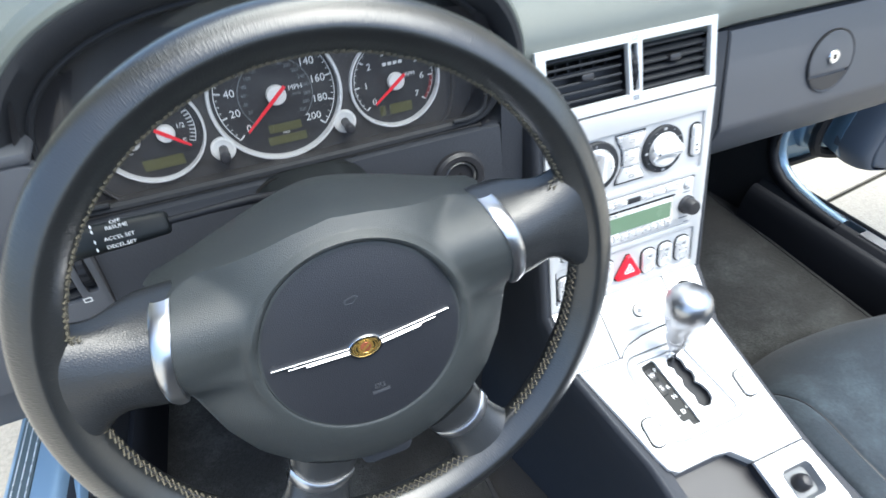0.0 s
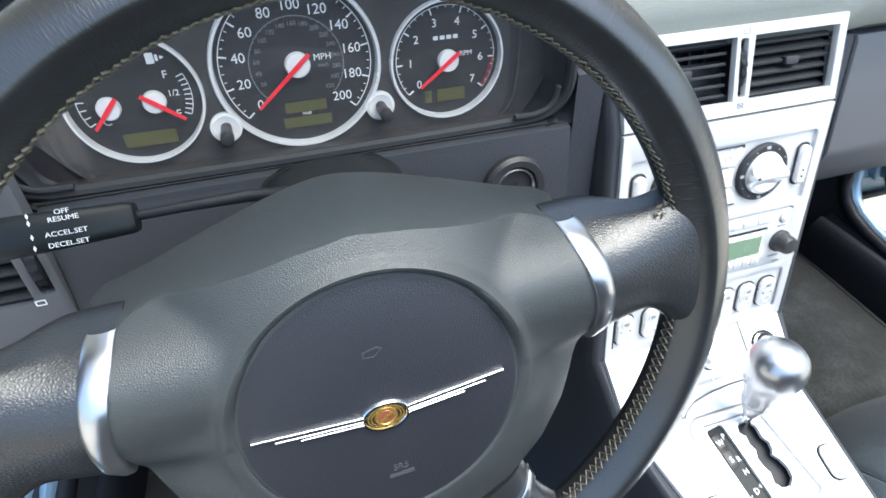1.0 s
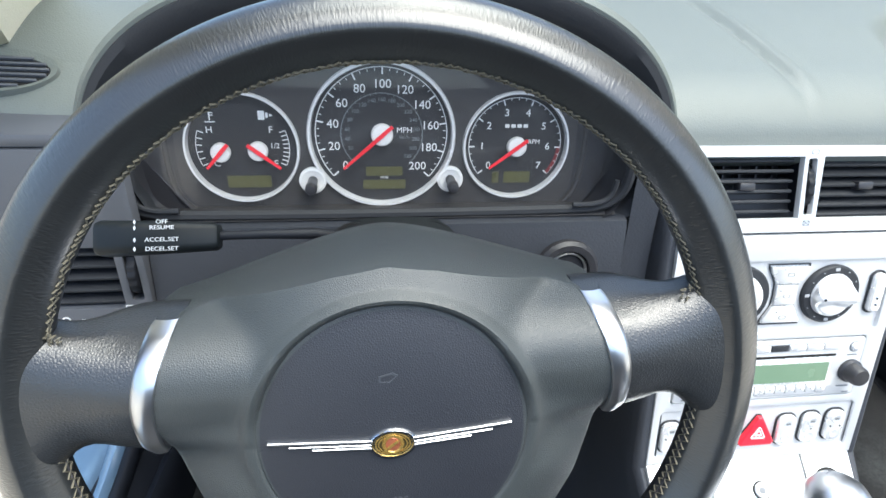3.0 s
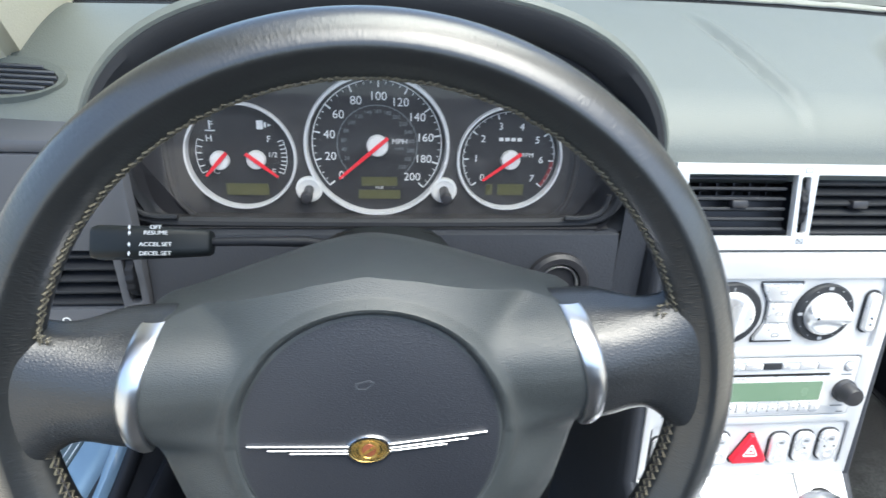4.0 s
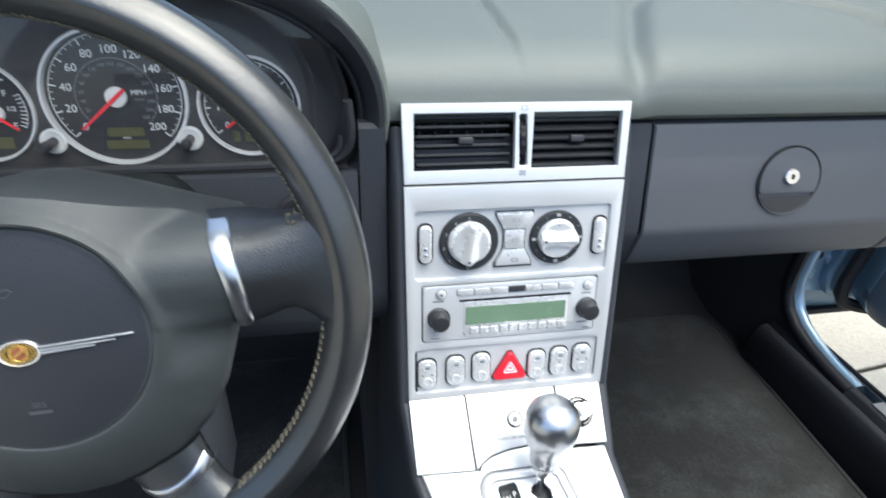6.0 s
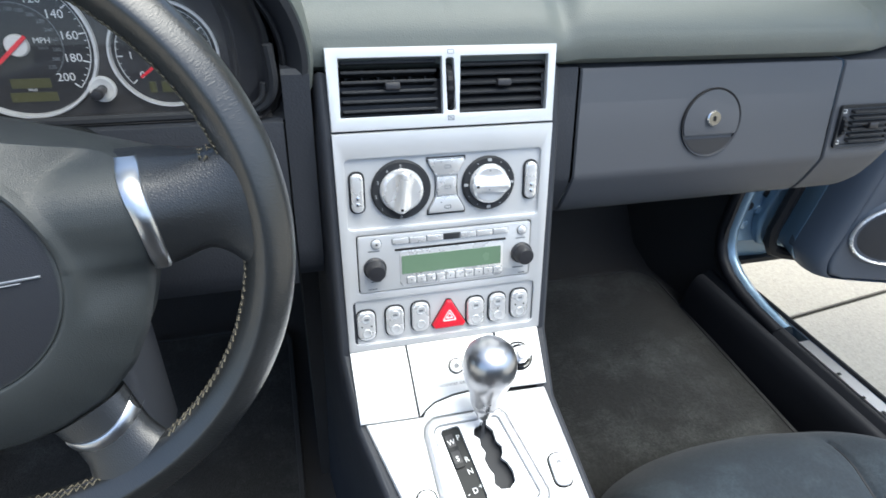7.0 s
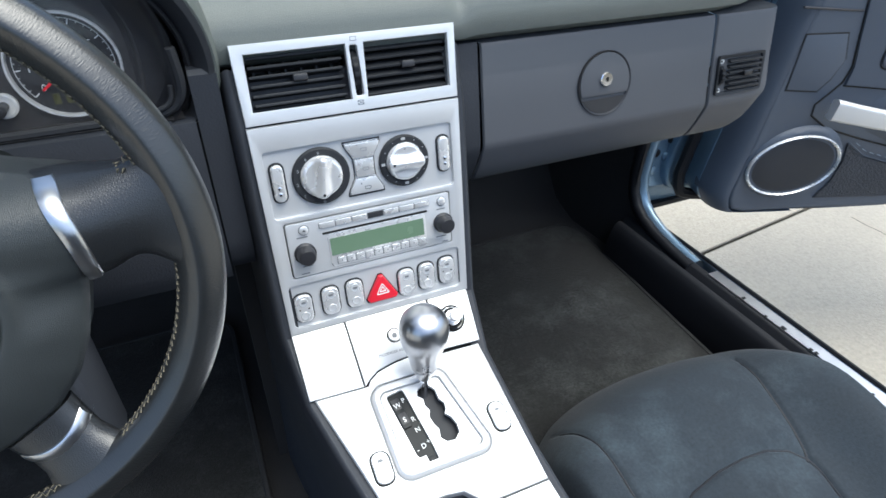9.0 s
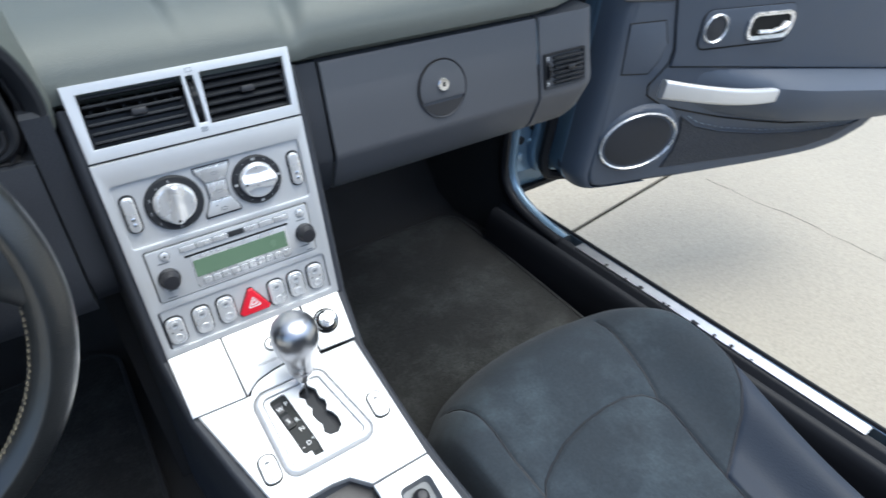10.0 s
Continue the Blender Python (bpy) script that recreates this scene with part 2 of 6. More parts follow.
def tube(points, r, n=8, closed=False, flat=1.0, up=None):
    """A tube along points; r may be one radius or one for each point."""
    pts = [Vector(p) for p in points]
    rs = r if isinstance(r, (list, tuple)) else [r] * len(pts)
    rows = []
    side = None
    for i, p in enumerate(pts):
        a = pts[i - 1] if (i or closed) else p
        b = pts[(i + 1) % len(pts)] if (i < len(pts) - 1 or closed) else p
        t = (b - a).normalized()
        if side is None:
            side = t.cross(Vector(up) if up else (Vector((0, 0, 1)) if abs(t.z) < 0.9 else Vector((1, 0, 0)))).normalized()
        side = (side - t * side.dot(t)).normalized()
        other = t.cross(side)
        rows.append([p + rs[i] * (math.cos(2 * math.pi * k / n) * side + flat * math.sin(2 * math.pi * k / n) * other) for k in range(n)])
    return loft(rows, ring=True, loop=closed, caps=not closed)


def ribbed(r, w, M, n=64):
    """A thumbwheel: a disc of radius r and half width w with fine ribs round its rim."""
    rows = []
    for q, x in ((0.2, -w), (0.9, -w), (0.98, -0.8 * w), (1.0, 0.0), (0.98, 0.8 * w), (0.9, w), (0.2, w)):
        rows.append([(q * (r - (0.0011 if i % 4 < 2 and q > 0.85 else 0.0)) * math.cos(2 * math.pi * i / n), q * (r - (0.0011 if i % 4 < 2 and q > 0.85 else 0.0)) * math.sin(2 * math.pi * i / n), x) for i in range(n)])
    bm = loft(rows, ring=True, caps=True)
    bm.transform(M)
    return bm


def merge(*bms):
    out = bmesh.new()
    for b in bms:
        me = bpy.data.meshes.new("tmp")
        b.to_mesh(me)
        out.from_mesh(me)
        bpy.data.meshes.remove(me)
        b.free()
    return out


def thing(name, at, label, category, group="", kind=""):
    ob = new(name)
    ob.empty_display_size = 0.02
    ob.matrix_basis = Matrix.Translation(at)
    return tagged(ob, label, category, group, kind)


def mesh_of(name, bm, material, smooth=38):
    me = bpy.data.meshes.new(name)
    bm.to_mesh(me)
    bm.free()
    me.materials.append(material)
    if smooth:
        me.polygons.foreach_set("use_smooth", [True] * len(me.polygons))
        me.set_sharp_from_angle(angle=radians(smooth))
    return me


def part(name, bm, material, parent, label="", smooth=38):
    ob = new(name, mesh_of(name, bm, material, smooth))
    ob.parent = parent
    if parent.type == "EMPTY":
        ob.matrix_parent_inverse = parent.matrix_basis.inverted()
    if label:
        tagged(ob, label)
    return ob


def parts(name, bms, material, parent, label=""):
    for b in bms:
        part(name, b, material, parent, label)


def solo(name, bm, material, label, category, group="", kind="", smooth=38):
    return tagged(new(name, mesh_of(name, bm, material, smooth)), label, category, group, kind)


def lettering(text, size, M, align="CENTER", depth=0.0002, squeeze=1.0):
    cu = bpy.data.curves.new("text", "FONT")
    cu.body, cu.size, cu.align_x, cu.align_y, cu.extrude = text, size, align, "CENTER", depth
    cu.resolution_u = 3
    ob = new("text", cu)
    dg = bpy.context.evaluated_depsgraph_get()
    me = bpy.data.meshes.new_from_object(ob.evaluated_get(dg))
    bm = bmesh.new()
    bm.from_mesh(me)
    bpy.data.objects.remove(ob)
    bpy.data.meshes.remove(me)
    bpy.data.curves.remove(cu)
    bm.transform(M @ Matrix.Diagonal((squeeze, 1, 1, 1)))
    return bm


def basis(origin, right, up):
    """A frame: x along right, y along up, z out of the plane."""
    r = Vector(right).normalized()
    n = r.cross(Vector(up)).normalized()
    u = n.cross(r)
    m = Matrix((r, u, n)).transposed().to_4x4()
    m.translation = Vector(origin)
    return m


def at(M, x, y, z=0.0, turn=0.0):
    return M @ pose(x, y, z, 0, 0, turn)


def rounded(points, n):
    """More points along a smooth curve through the given ones."""
    ps = [Vector(p) for p in points]
    out = []
    for i in range(len(ps) - 1):
        a, b, c, d = ps[max(i - 1, 0)], ps[i], ps[i + 1], ps[min(i + 2, len(ps) - 1)]
        for k in range(n):
            t = k / n
            out.append(0.5 * (2 * b + (c - a) * t + (2 * a - 5 * b + 4 * c - d) * t * t + (3 * b - a - 3 * c + d) * t ** 3))
    return out + [ps[-1]]


def smooth(a, b, x):
    t = max(0.0, min(1.0, (x - a) / (b - a)))
    return t * t * (3 - 2 * t)


# ---- plan ----
XC = 0.342                     # middle of the console and of the car
GROUND = -0.12
FLOOR = 0.12
MV = basis((XC, 0.486, 0.718), (1, 0, 0), (0, 0.026, 0.064))     # vent panel
MS = basis((XC, 0.432, 0.497), (1, 0, 0), (0, 0.051, 0.219))     # centre stack
MA = basis((XC, 0.372, 0.455), (1, 0, 0), (0, 0.060, 0.042))     # ashtray row
MB = basis((XC, 0.372, 0.453), (1, 0, 0), (0, 0.172, 0.051))     # gear plate
MG = basis((0, 0.5335, 0.762), (1, 0, 0), (0, 0.118, 1.0))       # gauge face
WHEEL_TILT = radians(17)
MW = basis((0, 0.318, 0.724), (1, 0, 0), (0, math.sin(WHEEL_TILT), math.cos(WHEEL_TILT))) @ pose(0, 0, 0, 0, 0, 2.0)
MD = Matrix.Translation((1.06, 0.74, 0)) @ pose(0, 0, 0, 0, 0, -15)   # open passenger door


def screen_base(x):
    d = abs(x - XC)
    return 0.805 - 0.75 * min(d * d, 0.16) - 0.15 * max(0.0, d - 0.4)


# ---- setting ----
def build_ground():
    far = solo("ground", rbox(-150, 150, -150, 150, GROUND - 0.2, GROUND - 0.015, 0), M_JOINT, "dark earth under the concrete slabs", "ground", kind="structure", smooth=0)
    y_edges = [-7.0, -3.2, 0.753, 4.9, 9.0]
    x_edges = [-9.0, -4.6, -0.2, 4.2, 8.6]
    for i in range(4):
        for j in range(4):
            b = rbox(x_edges[i] + 0.006, x_edges[i + 1] - 0.006, y_edges[j] + 0.006, y_edges[j + 1] - 0.006, GROUND - 0.014, GROUND, 0.006)
            b.transform(pose(0, 0, 0, 0, 0, 6.6))
            part("concrete_slab", b, M_CONCRETE, far)
    for a, b in (((-60, -9.05), (-60, 60)), ((8.65, 60), (-60, 60)), ((-9.05, 8.65), (-60, -7.05)), ((-9.05, 8.65), (9.05, 60))):
        s = rbox(a[0], a[1], b[0], b[1], GROUND - 0.014, GROUND, 0)
        s.transform(pose(0, 0, 0, 0, 0, 6.6))
        part("concrete_slab", s, M_CONCRETE, far, smooth=0)
    # hairline crack
    rnd = random.Random(4)
    pts = [(2.145 + 0.0042 * k + rnd.uniform(-0.011, 0.011), 0.90 - 0.05 * k, GROUND + 0.0005) for k in range(16)]
    part("hairline_crack", tube(pts, [0.0014 * rnd.uniform(0.2, 1.3) for _ in pts], 4, flat=0.2, up=(0, 0, 1)), M_JOINT, far)


build_ground()


def build_floor():
    rows = []
    for k in range(13):
        y = -0.75 + 1.70 * k / 12
        rows.append([(x, y, FLOOR) for x in (-0.40, -0.1, 0.15, 0.3, 0.5, 0.8, 1.03)])
    for y, z in ((1.02, FLOOR + 0.03), (1.12, FLOOR + 0.16), (1.18, FLOOR + 0.30), (1.20, 0.62)):
        rows.append([(x, y, z) for x in (-0.40, -0.1, 0.15, 0.3, 0.5, 0.8, 1.03)])
    floor = solo("floor", loft(rows), M_CARPETBLACK, "black carpeted car floor with a raised toe board", "floor", kind="structure")
    # passenger mat with its bound edge
    def mat(x0, x1, y0, y1, label):
        out = rrect(x1 - x0, y1 - y0, 0.05, (x0 + x1) / 2, (y0 + y1) / 2, 6)
        ob = thing("floor_mat", ((x0 + x1) / 2, (y0 + y1) / 2, FLOOR), label, "floor mat", "car mats")
        part("carpet_top", plate(out, 0.012, Matrix.Translation((0, 0, FLOOR + 0.003)), bevel=0.004), M_CARPET, ob)
        part("binding", tube([(x, y, FLOOR + 0.012) for x, y in out], 0.006, 6, closed=True), M_CARPETBLACK, ob, "black stitched edge binding")
    mat(0.50, 0.990, 0.28, 0.93, "worn dark grey carpet mat in the passenger footwell")
    mat(-0.34, 0.17, 0.30, 0.90, "dark carpet mat in the driver footwell")


build_floor()


def sill_x(y, side):
    return 1.085 - 0.06 * y if side > 0 else 2 * XC - 1.10 + 0.09 * max(0.0, y)


def build_sill(side, word):
    ys = [-0.75 + 1.54 * k / 24 for k in range(25)]
    prof = [(-0.066, FLOOR - 0.01), (-0.064, 0.15), (-0.060, 0.185), (-0.056, 0.203), (-0.049, 0.214), (-0.041, 0.217), (-0.034, 0.214), (-0.030, 0.210), (-0.006, 0.226), (0.004, 0.2292)]
    if side > 0:
        prof = [(-0.052, FLOOR - 0.01), (-0.050, 0.15), (-0.046, 0.185), (-0.041, 0.203), (-0.034, 0.2150), (-0.027, 0.2195), (-0.020, 0.2190), (-0.0165, 0.2150), (-0.015, 0.2165), (-0.010, 0.2255), (-0.006, 0.2285), (0.004, 0.2292)]
    else:
        prof += [(0.020, 0.2310), (0.034, 0.2290), (0.040, 0.2240)]
    sill = thing("door_sill", (sill_x(0, side), 0, GROUND), word, "door sill", "car door sills", kind="structure")
    part("inner_trim", loft([[(sill_x(y, side) + side * a, y, z) for a, z in prof] for y in ys]), M_RUBBER, sill, "black moulded inner sill trim")
    edge = ((0.026, 0.2275), (0.031, 0.2265), (0.035, 0.220), (0.038, 0.19), (0.034, 0.05), (0.0, GROUND + 0.06)) if side > 0 else ((0.036, 0.224), (0.042, 0.2285), (0.060, 0.2300), (0.084, 0.2300), (0.118, 0.2280), (0.126, 0.222), (0.129, 0.19), (0.120, 0.05), (0.06, GROUND + 0.06))
    part("painted_edge", loft([[(sill_x(y, side) + side * a, y, z) for a, z in edge] for y in ys]), M_BLUE, sill, "light blue painted body edge")
    if side > 0:
        ysp = [-0.028 + 0.588 * k / 12 for k in range(13)]
        part("scuff_strip", loft([[(sill_x(y, side) + a, y, z) for a, z in ((-0.004, 0.228), (-0.003, 0.2325), (0.019, 0.2335), (0.021, 0.229))] for y in ysp]), M_BAND, sill, "scratched bright metal scuff strip")
        part("edge_seal", tube([(sill_x(y, side) + 0.030, y, 0.232) for y in ys], 0.004, 6), M_RUBBER, sill, "thin black edge seal")
        rnd = random.Random(2)
        for k in range(9):
            y = 0.14 + 0.042 * k + rnd.uniform(-0.018, 0.018)
            x = sill_x(y, side) - 0.005 + 0.003 * rnd.random()
            part("scuff", rbox(x, x + rnd.uniform(0.002, 0.009), y, y + rnd.uniform(0.003, 0.014), 0.2325, 0.2345, 0.0006), M_RUBBER, sill)
    else:
        part("tread_strip", loft([[(sill_x(y, side) - a, y, z) for a, z in ((0.086, 0.2298), (0.087, 0.2318), (0.116, 0.2306), (0.117, 0.2280))] for y in ys]), M_TEAL, sill, "dark blue-grey tread strip")
        for k in range(3):
            part("tread_rib", tube([(sill_x(y, side) - 0.091 - 0.010 * k, y, 0.2318 - 0.0004 * k) for y in ys], 0.0008, 5), M_SILVER2, sill, "pale raised tread rib")
    # seal that climbs the front pillar, with the painted jamb outside it
    def gx(x):
        return x if side > 0 else 2 * XC - x
    climb = [(0.60, 0.2200), (0.66, 0.2230), (0.71, 0.2300), (0.750, 0.2420), (0.778, 0.260), (0.796, 0.286), (0.804, 0.32), (0.803, 0.38), (0.795, 0.48), (0.772, 0.62), (0.74, 0.80)]
    part("pillar_seal", tube([(gx(1.043 - 0.0006 * k), y, z) for k, (y, z) in enumerate(climb)], 0.012, 10), M_RUBBER, sill, "soft black door seal")
    jamb = []
    for k, (y, z) in enumerate(climb):
        a, b = climb[max(0, k - 1)], climb[min(len(climb) - 1, k + 1)]
        t = Vector((b[0] - a[0], b[1] - a[1])).normalized()
        ny, nz = -t.y, t.x
        jamb.append([(gx(x), y + ny * d, z + nz * d) for x, d in ((1.050, 0.006), (1.054, 0.011), (1.062, 0.013), (1.072, 0.008), (1.080, -0.004), (1.084, -0.025), (1.085, -0.05))])
    part("painted_jamb", loft(jamb), M_BLUE, sill, "light blue painted door jamb")
    wing = [[(gx(x), y, z) for x, y in ((1.080, 0.852), (1.11, 0.848), (1.14, 0.842), (1.20, 0.838), (1.30, 0.836))] for z in (0.212, 0.216, 0.24, 0.262, 0.30, 0.42, 0.60, 0.80)]
    wing = [[(x, y - 0.012 * (0.02 < z - 0.22 < 0.05), z) for x, y, z in r] for r in wing]
    part("inner_wing", loft(wing), M_BLUE, sill, "light blue painted inner wing")
    part("wing_flange", rbox(min(gx(1.085), gx(1.30)), max(gx(1.085), gx(1.30)), 0.826, 0.90, 0.198, 0.212, 0.003), M_RUBBER, sill)
    for k, (x, z) in enumerate(((1.122, 0.300), (1.118, 0.345), (1.150, 0.332), (1.155, 0.372), (1.128, 0.392), (1.150, 0.42))):
        part("hinge_bolt", lathe([(0.010, 0), (0.010, 0.006), (0.006, 0.008), (0.0005, 0.0082)], basis((gx(x), 0.842, z), (side, 0, 0), (0, 0, side)), 10), M_RUBBER if k % 2 else M_BLUE, sill)
    kick = [[(gx(x), y, z) for z in (FLOOR - 0.02, 0.2, 0.4, 0.75)] for x, y in ((1.034, 0.790), (1.033, 0.806), (1.026, 0.86), (1.005, 1.0), (0.99, 1.22))]
    foot = [[(gx(1.034), y, FLOOR - 0.02), (gx(1.036), y, z - 0.004)] for y, z in climb[:7]]
    part("kick_foot", loft(foot), M_CARPETBLACK, sill)
    part("kick_panel", loft(kick), M_CARPETBLACK, sill, "black carpeted kick panel")
    return sill


build_sill(1, "passenger door sill, black trim with a bright scuffed metal strip")
build_sill(-1, "driver door sill, blue paint with pale tread ribs")


# ---- dashboard ----
dash = thing("dashboard", (XC, 0.62, 0.45), "blue-grey grained vinyl dashboard with an arched gauge hood", "dashboard")


def dash_section(x):
    """Front to back outline of the top pad at x: y and z."""
    w = smooth(0.80, 1.02, x)             # the passenger end sweeps forward
    lw = smooth(-0.16, -0.42, x)
    push = 0.055 * w + 0.02 * lw
    back = screen_base(x)
    pts = [(0.56, 0.748), (0.524, 0.757), (0.514, 0.764), (0.511, 0.776), (0.514, 0.790), (0.523, 0.803), (0.541, 0.815), (0.565, 0.8235)]
    pts = [(y + push, z) for y, z in pts]
    y0, z0 = pts[-1]
    for k in range(1, 61):
        t = k / 60
        pts.append((y0 + (back - y0) * t, z0 + 0.034 * math.sin(t * math.pi / 2)))
    return pts


def panel_step(x, y):
    """Height of the raised airbag cover, with the soft groove round it."""
    d1 = x - 0.464 - 0.028 * smooth(0.53, 0.63, y)
    d2 = 0.690 - 0.30 * max(0.0, x - 0.61) - 1.5 * max(0.0, x - 0.61) ** 2 - y
    r = 0.09
    if d1 < r and d2 < r:
        d = r - math.hypot(r - d1, r - d2)
    else:
        d = min(d1, d2)
    return 0.004 * smooth(-0.005, 0.03, d) - 0.0085 * math.exp(-(d / 0.0130) ** 2)


def crease(x, y):
    line = 0.352 - 0.017 * (y - 0.541) / 0.18
    run = smooth(0.53, 0.56, y) * (1 - smooth(0.70, 0.76, y))
    d = x - line
    return run * (0.0022 * math.exp(-((d - 0.006) / 0.006) ** 2) - 0.0034 * math.exp(-((d + 0.005) / 0.0055) ** 2))


def build_dash_top():
    xs = [-0.42 + 1.44 * k / 380 for k in range(381)]
    rows = []
    for x in xs:
        row = []
        for y, z in dash_section(x):
            lift = (panel_step(x, y) if y > 0.50 else 0) * (0.35 * smooth(0.755, 0.77, z) + 0.65 * smooth(0.77, 0.805, z)) + crease(x, y)
            row.append((x, y, z + lift))
        rows.append(row)
    bm = loft(rows)
    inside = [f for f in bm.faces if -0.200 < f.calc_center_median().x < 0.216 and f.calc_center_median().y < 0.60]
    bmesh.ops.delete(bm, geom=inside, context="FACES")
    part("top_pad", bm, M_DASH, dash, "pale grey-green grained vinyl top pad")


build_dash_top()


def arch(half, top, n, bottom=0.768, power=2.6):
    """Gauge hood outline, from its left foot to its right."""
    out = []
    for k in range(n + 1):
        a = math.pi * (1 - k / n)
        c, s = math.cos(a), math.sin(a)
        out.append((0.008 + half * (abs(c) ** (2 / power)) * (1 if c > 0 else -1), bottom + (top - bottom) * abs(s) ** (2 / 2.15)))
    foot = [(0.99, 0.748), (0.95, 0.728), (0.86, 0.717)]
    return [(0.008 - half * a, z) for a, z in foot[::-1]] + out + [(0.008 + half * a, z) for a, z in foot] if n == 56 else out


def build_hood():
    n = 56
    rows = []
    # inside, from the gauge face forward to the lip, then over the lip and back along the top
    steps = [(0.060, 0.80, 0.572), (0.150, 0.845, 0.570), (0.188, 0.867, 0.566), (0.190, 0.868, 0.556), (0.191, 0.870, 0.530), (0.191, 0.871, 0.5165), (0.1935, 0.8735, 0.5135), (0.196, 0.876, 0.5155),
             (0.197, 0.877, 0.5125), (0.200, 0.881, 0.508), (0.209, 0.893, 0.501), (0.2135, 0.899, 0.5015), (0.216, 0.9015, 0.507), (0.2175, 0.9025, 0.520)]
    for half, top, y in steps:
        rows.append([(x, y + 0.10 * max(0.0, 0.80 - z) * 0.0, z) for x, z in arch(half, top, n)])
    part("gauge_hood", loft(rows), M_HOOD, dash, "dark arched hood over the gauges")
    # pale skin of the hood's top, flush with the pad
    rows = [[(x, y, z) for x, z in arch(half, top, n)] for half, top, y in ((0.2140, 0.8995, 0.5030), (0.2160, 0.9022, 0.5022))]
    for k in range(0, 13):
        t = k / 12
        fall = smooth(0, 1, t)
        rows.append([(x, 0.5065 + 0.313 * t, z + 0.0022 + (min(z, 0.828 + 0.02 * t) - z) * fall - 0.012 * t) for x, z in arch(0.2185 + 0.035 * t, 0.9035, n)])
    part("hood_skin", loft(rows), M_DASH, dash, "grained vinyl skin over the hood")


build_hood()


def build_lower_dash():
    # panel under the gauges
    def sec(x):
        return [(0.545, 0.7230), (0.502, 0.7235), (0.4970, 0.7220), (0.4945, 0.7160), (0.488, 0.68), (0.478, 0.63), (0.465, 0.585), (0.475, 0.560), (0.53, 0.545), (0.70, 0.55)]
    xs = [-0.175, -0.16, -0.08, 0, 0.08, 0.17, 0.1965]
    part("column_panel", loft([[(x, y, z) for y, z in sec(x)] for x in xs]), M_FLANK, dash, "dark panel below the gauges")
    # strip between the driver panel and the centre stack
    def strip(x0, x1, y, name, mat, label):
        pr = [(y + 0.05, 0.766), (y + 0.004, 0.766), (y, 0.762), (y - 0.006, 0.70), (y - 0.014, 0.64), (y - 0.021, 0.60), (y - 0.021, 0.578), (y - 0.010, 0.560), (y + 0.03, 0.549), (y + 0.2, 0.54)]
        part(name, loft([[(x, a, z) for a, z in pr] for x in (x0, x0 + 0.002, x1 - 0.002, x1)]), mat, dash, label)
    strip(0.1985, 0.222, 0.5012, "side_pillar", M_FLANK, "grey plastic strip beside the centre stack")
    part("side_pillar", loft([[(x, y + d, z) for y, z in ((0.56, 0.755), (0.520, 0.755), (0.5175, 0.751), (0.504, 0.69), (0.4945, 0.647), (0.4955, 0.637), (0.504, 0.613), (0.511, 0.597), (0.518, 0.588), (0.60, 0.578))] for x, d in ((0.4580, 0.0), (0.4600, 0.0), (0.4855, 0.0), (0.4875, 0.004))]), M_FLANK, dash, "grey plastic strip beside the glovebox")
    # left end with its air vent
    ml = basis((-0.245, 0.482, 0.690), (1, 0, 0), (0, 0.05, 1))
    part("end_panel", plate(rrect(0.140, 0.200, 0.012, -0.001, 0.0), 0.012, ml, holes=[rrect(0.104, 0.052, 0.004, -0.003, 0.0), rrect(0.0085, 0.040, 0.003, 0.0592, 0.0)], bevel=0.002, base=-0.012), M_DASHLOW, dash, "dark end panel round the driver air vent")
    vent_block(ml, -0.003, 0.0, 0.104, 0.052, 5, dash, 12.0)
    part("thumbwheel", ribbed(0.0205, 0.0035, at(ml, 0.0592, 0, -0.016) @ pose(0, 0, 0, 0, 90, 0)), M_RUBBER, dash, "ribbed vent thumbwheel")
    parts("print", [ring_plate(circle(0.0032, 0.0, 0.0, 14), circle(0.0022, 0, 0, 14), 0, 0.0004, at(ml, 0.004, -0.036, 0)), plate(rrect(0.006, 0.003, 0.001), 0.0004, at(ml, 0.017, -0.037, 0)), ring_plate(rrect(0.0065, 0.0045, 0.0006), rrect(0.0050, 0.0030, 0.0004), 0, 0.0004, at(ml, 0.052, -0.026, 0))], M_WHITE, dash, "white lamp symbols")
    # return between end panel and gauge surround
    part("end_cap", rbox(-0.42, -0.310, 0.49, 0.62, 0.55, 0.79, 0.02, 3), M_DASHLOW, dash, "rounded end of the dashboard")
    part("knee_panel", rbox(-0.40, -0.18, 0.50, 0.64, 0.52, 0.60, 0.015, 3), M_DASHLOW, dash)
    part("top_rail", rbox(-0.312, -0.18, 0.488, 0.56, 0.790, 0.80, 0.003), M_DASHLOW, dash)


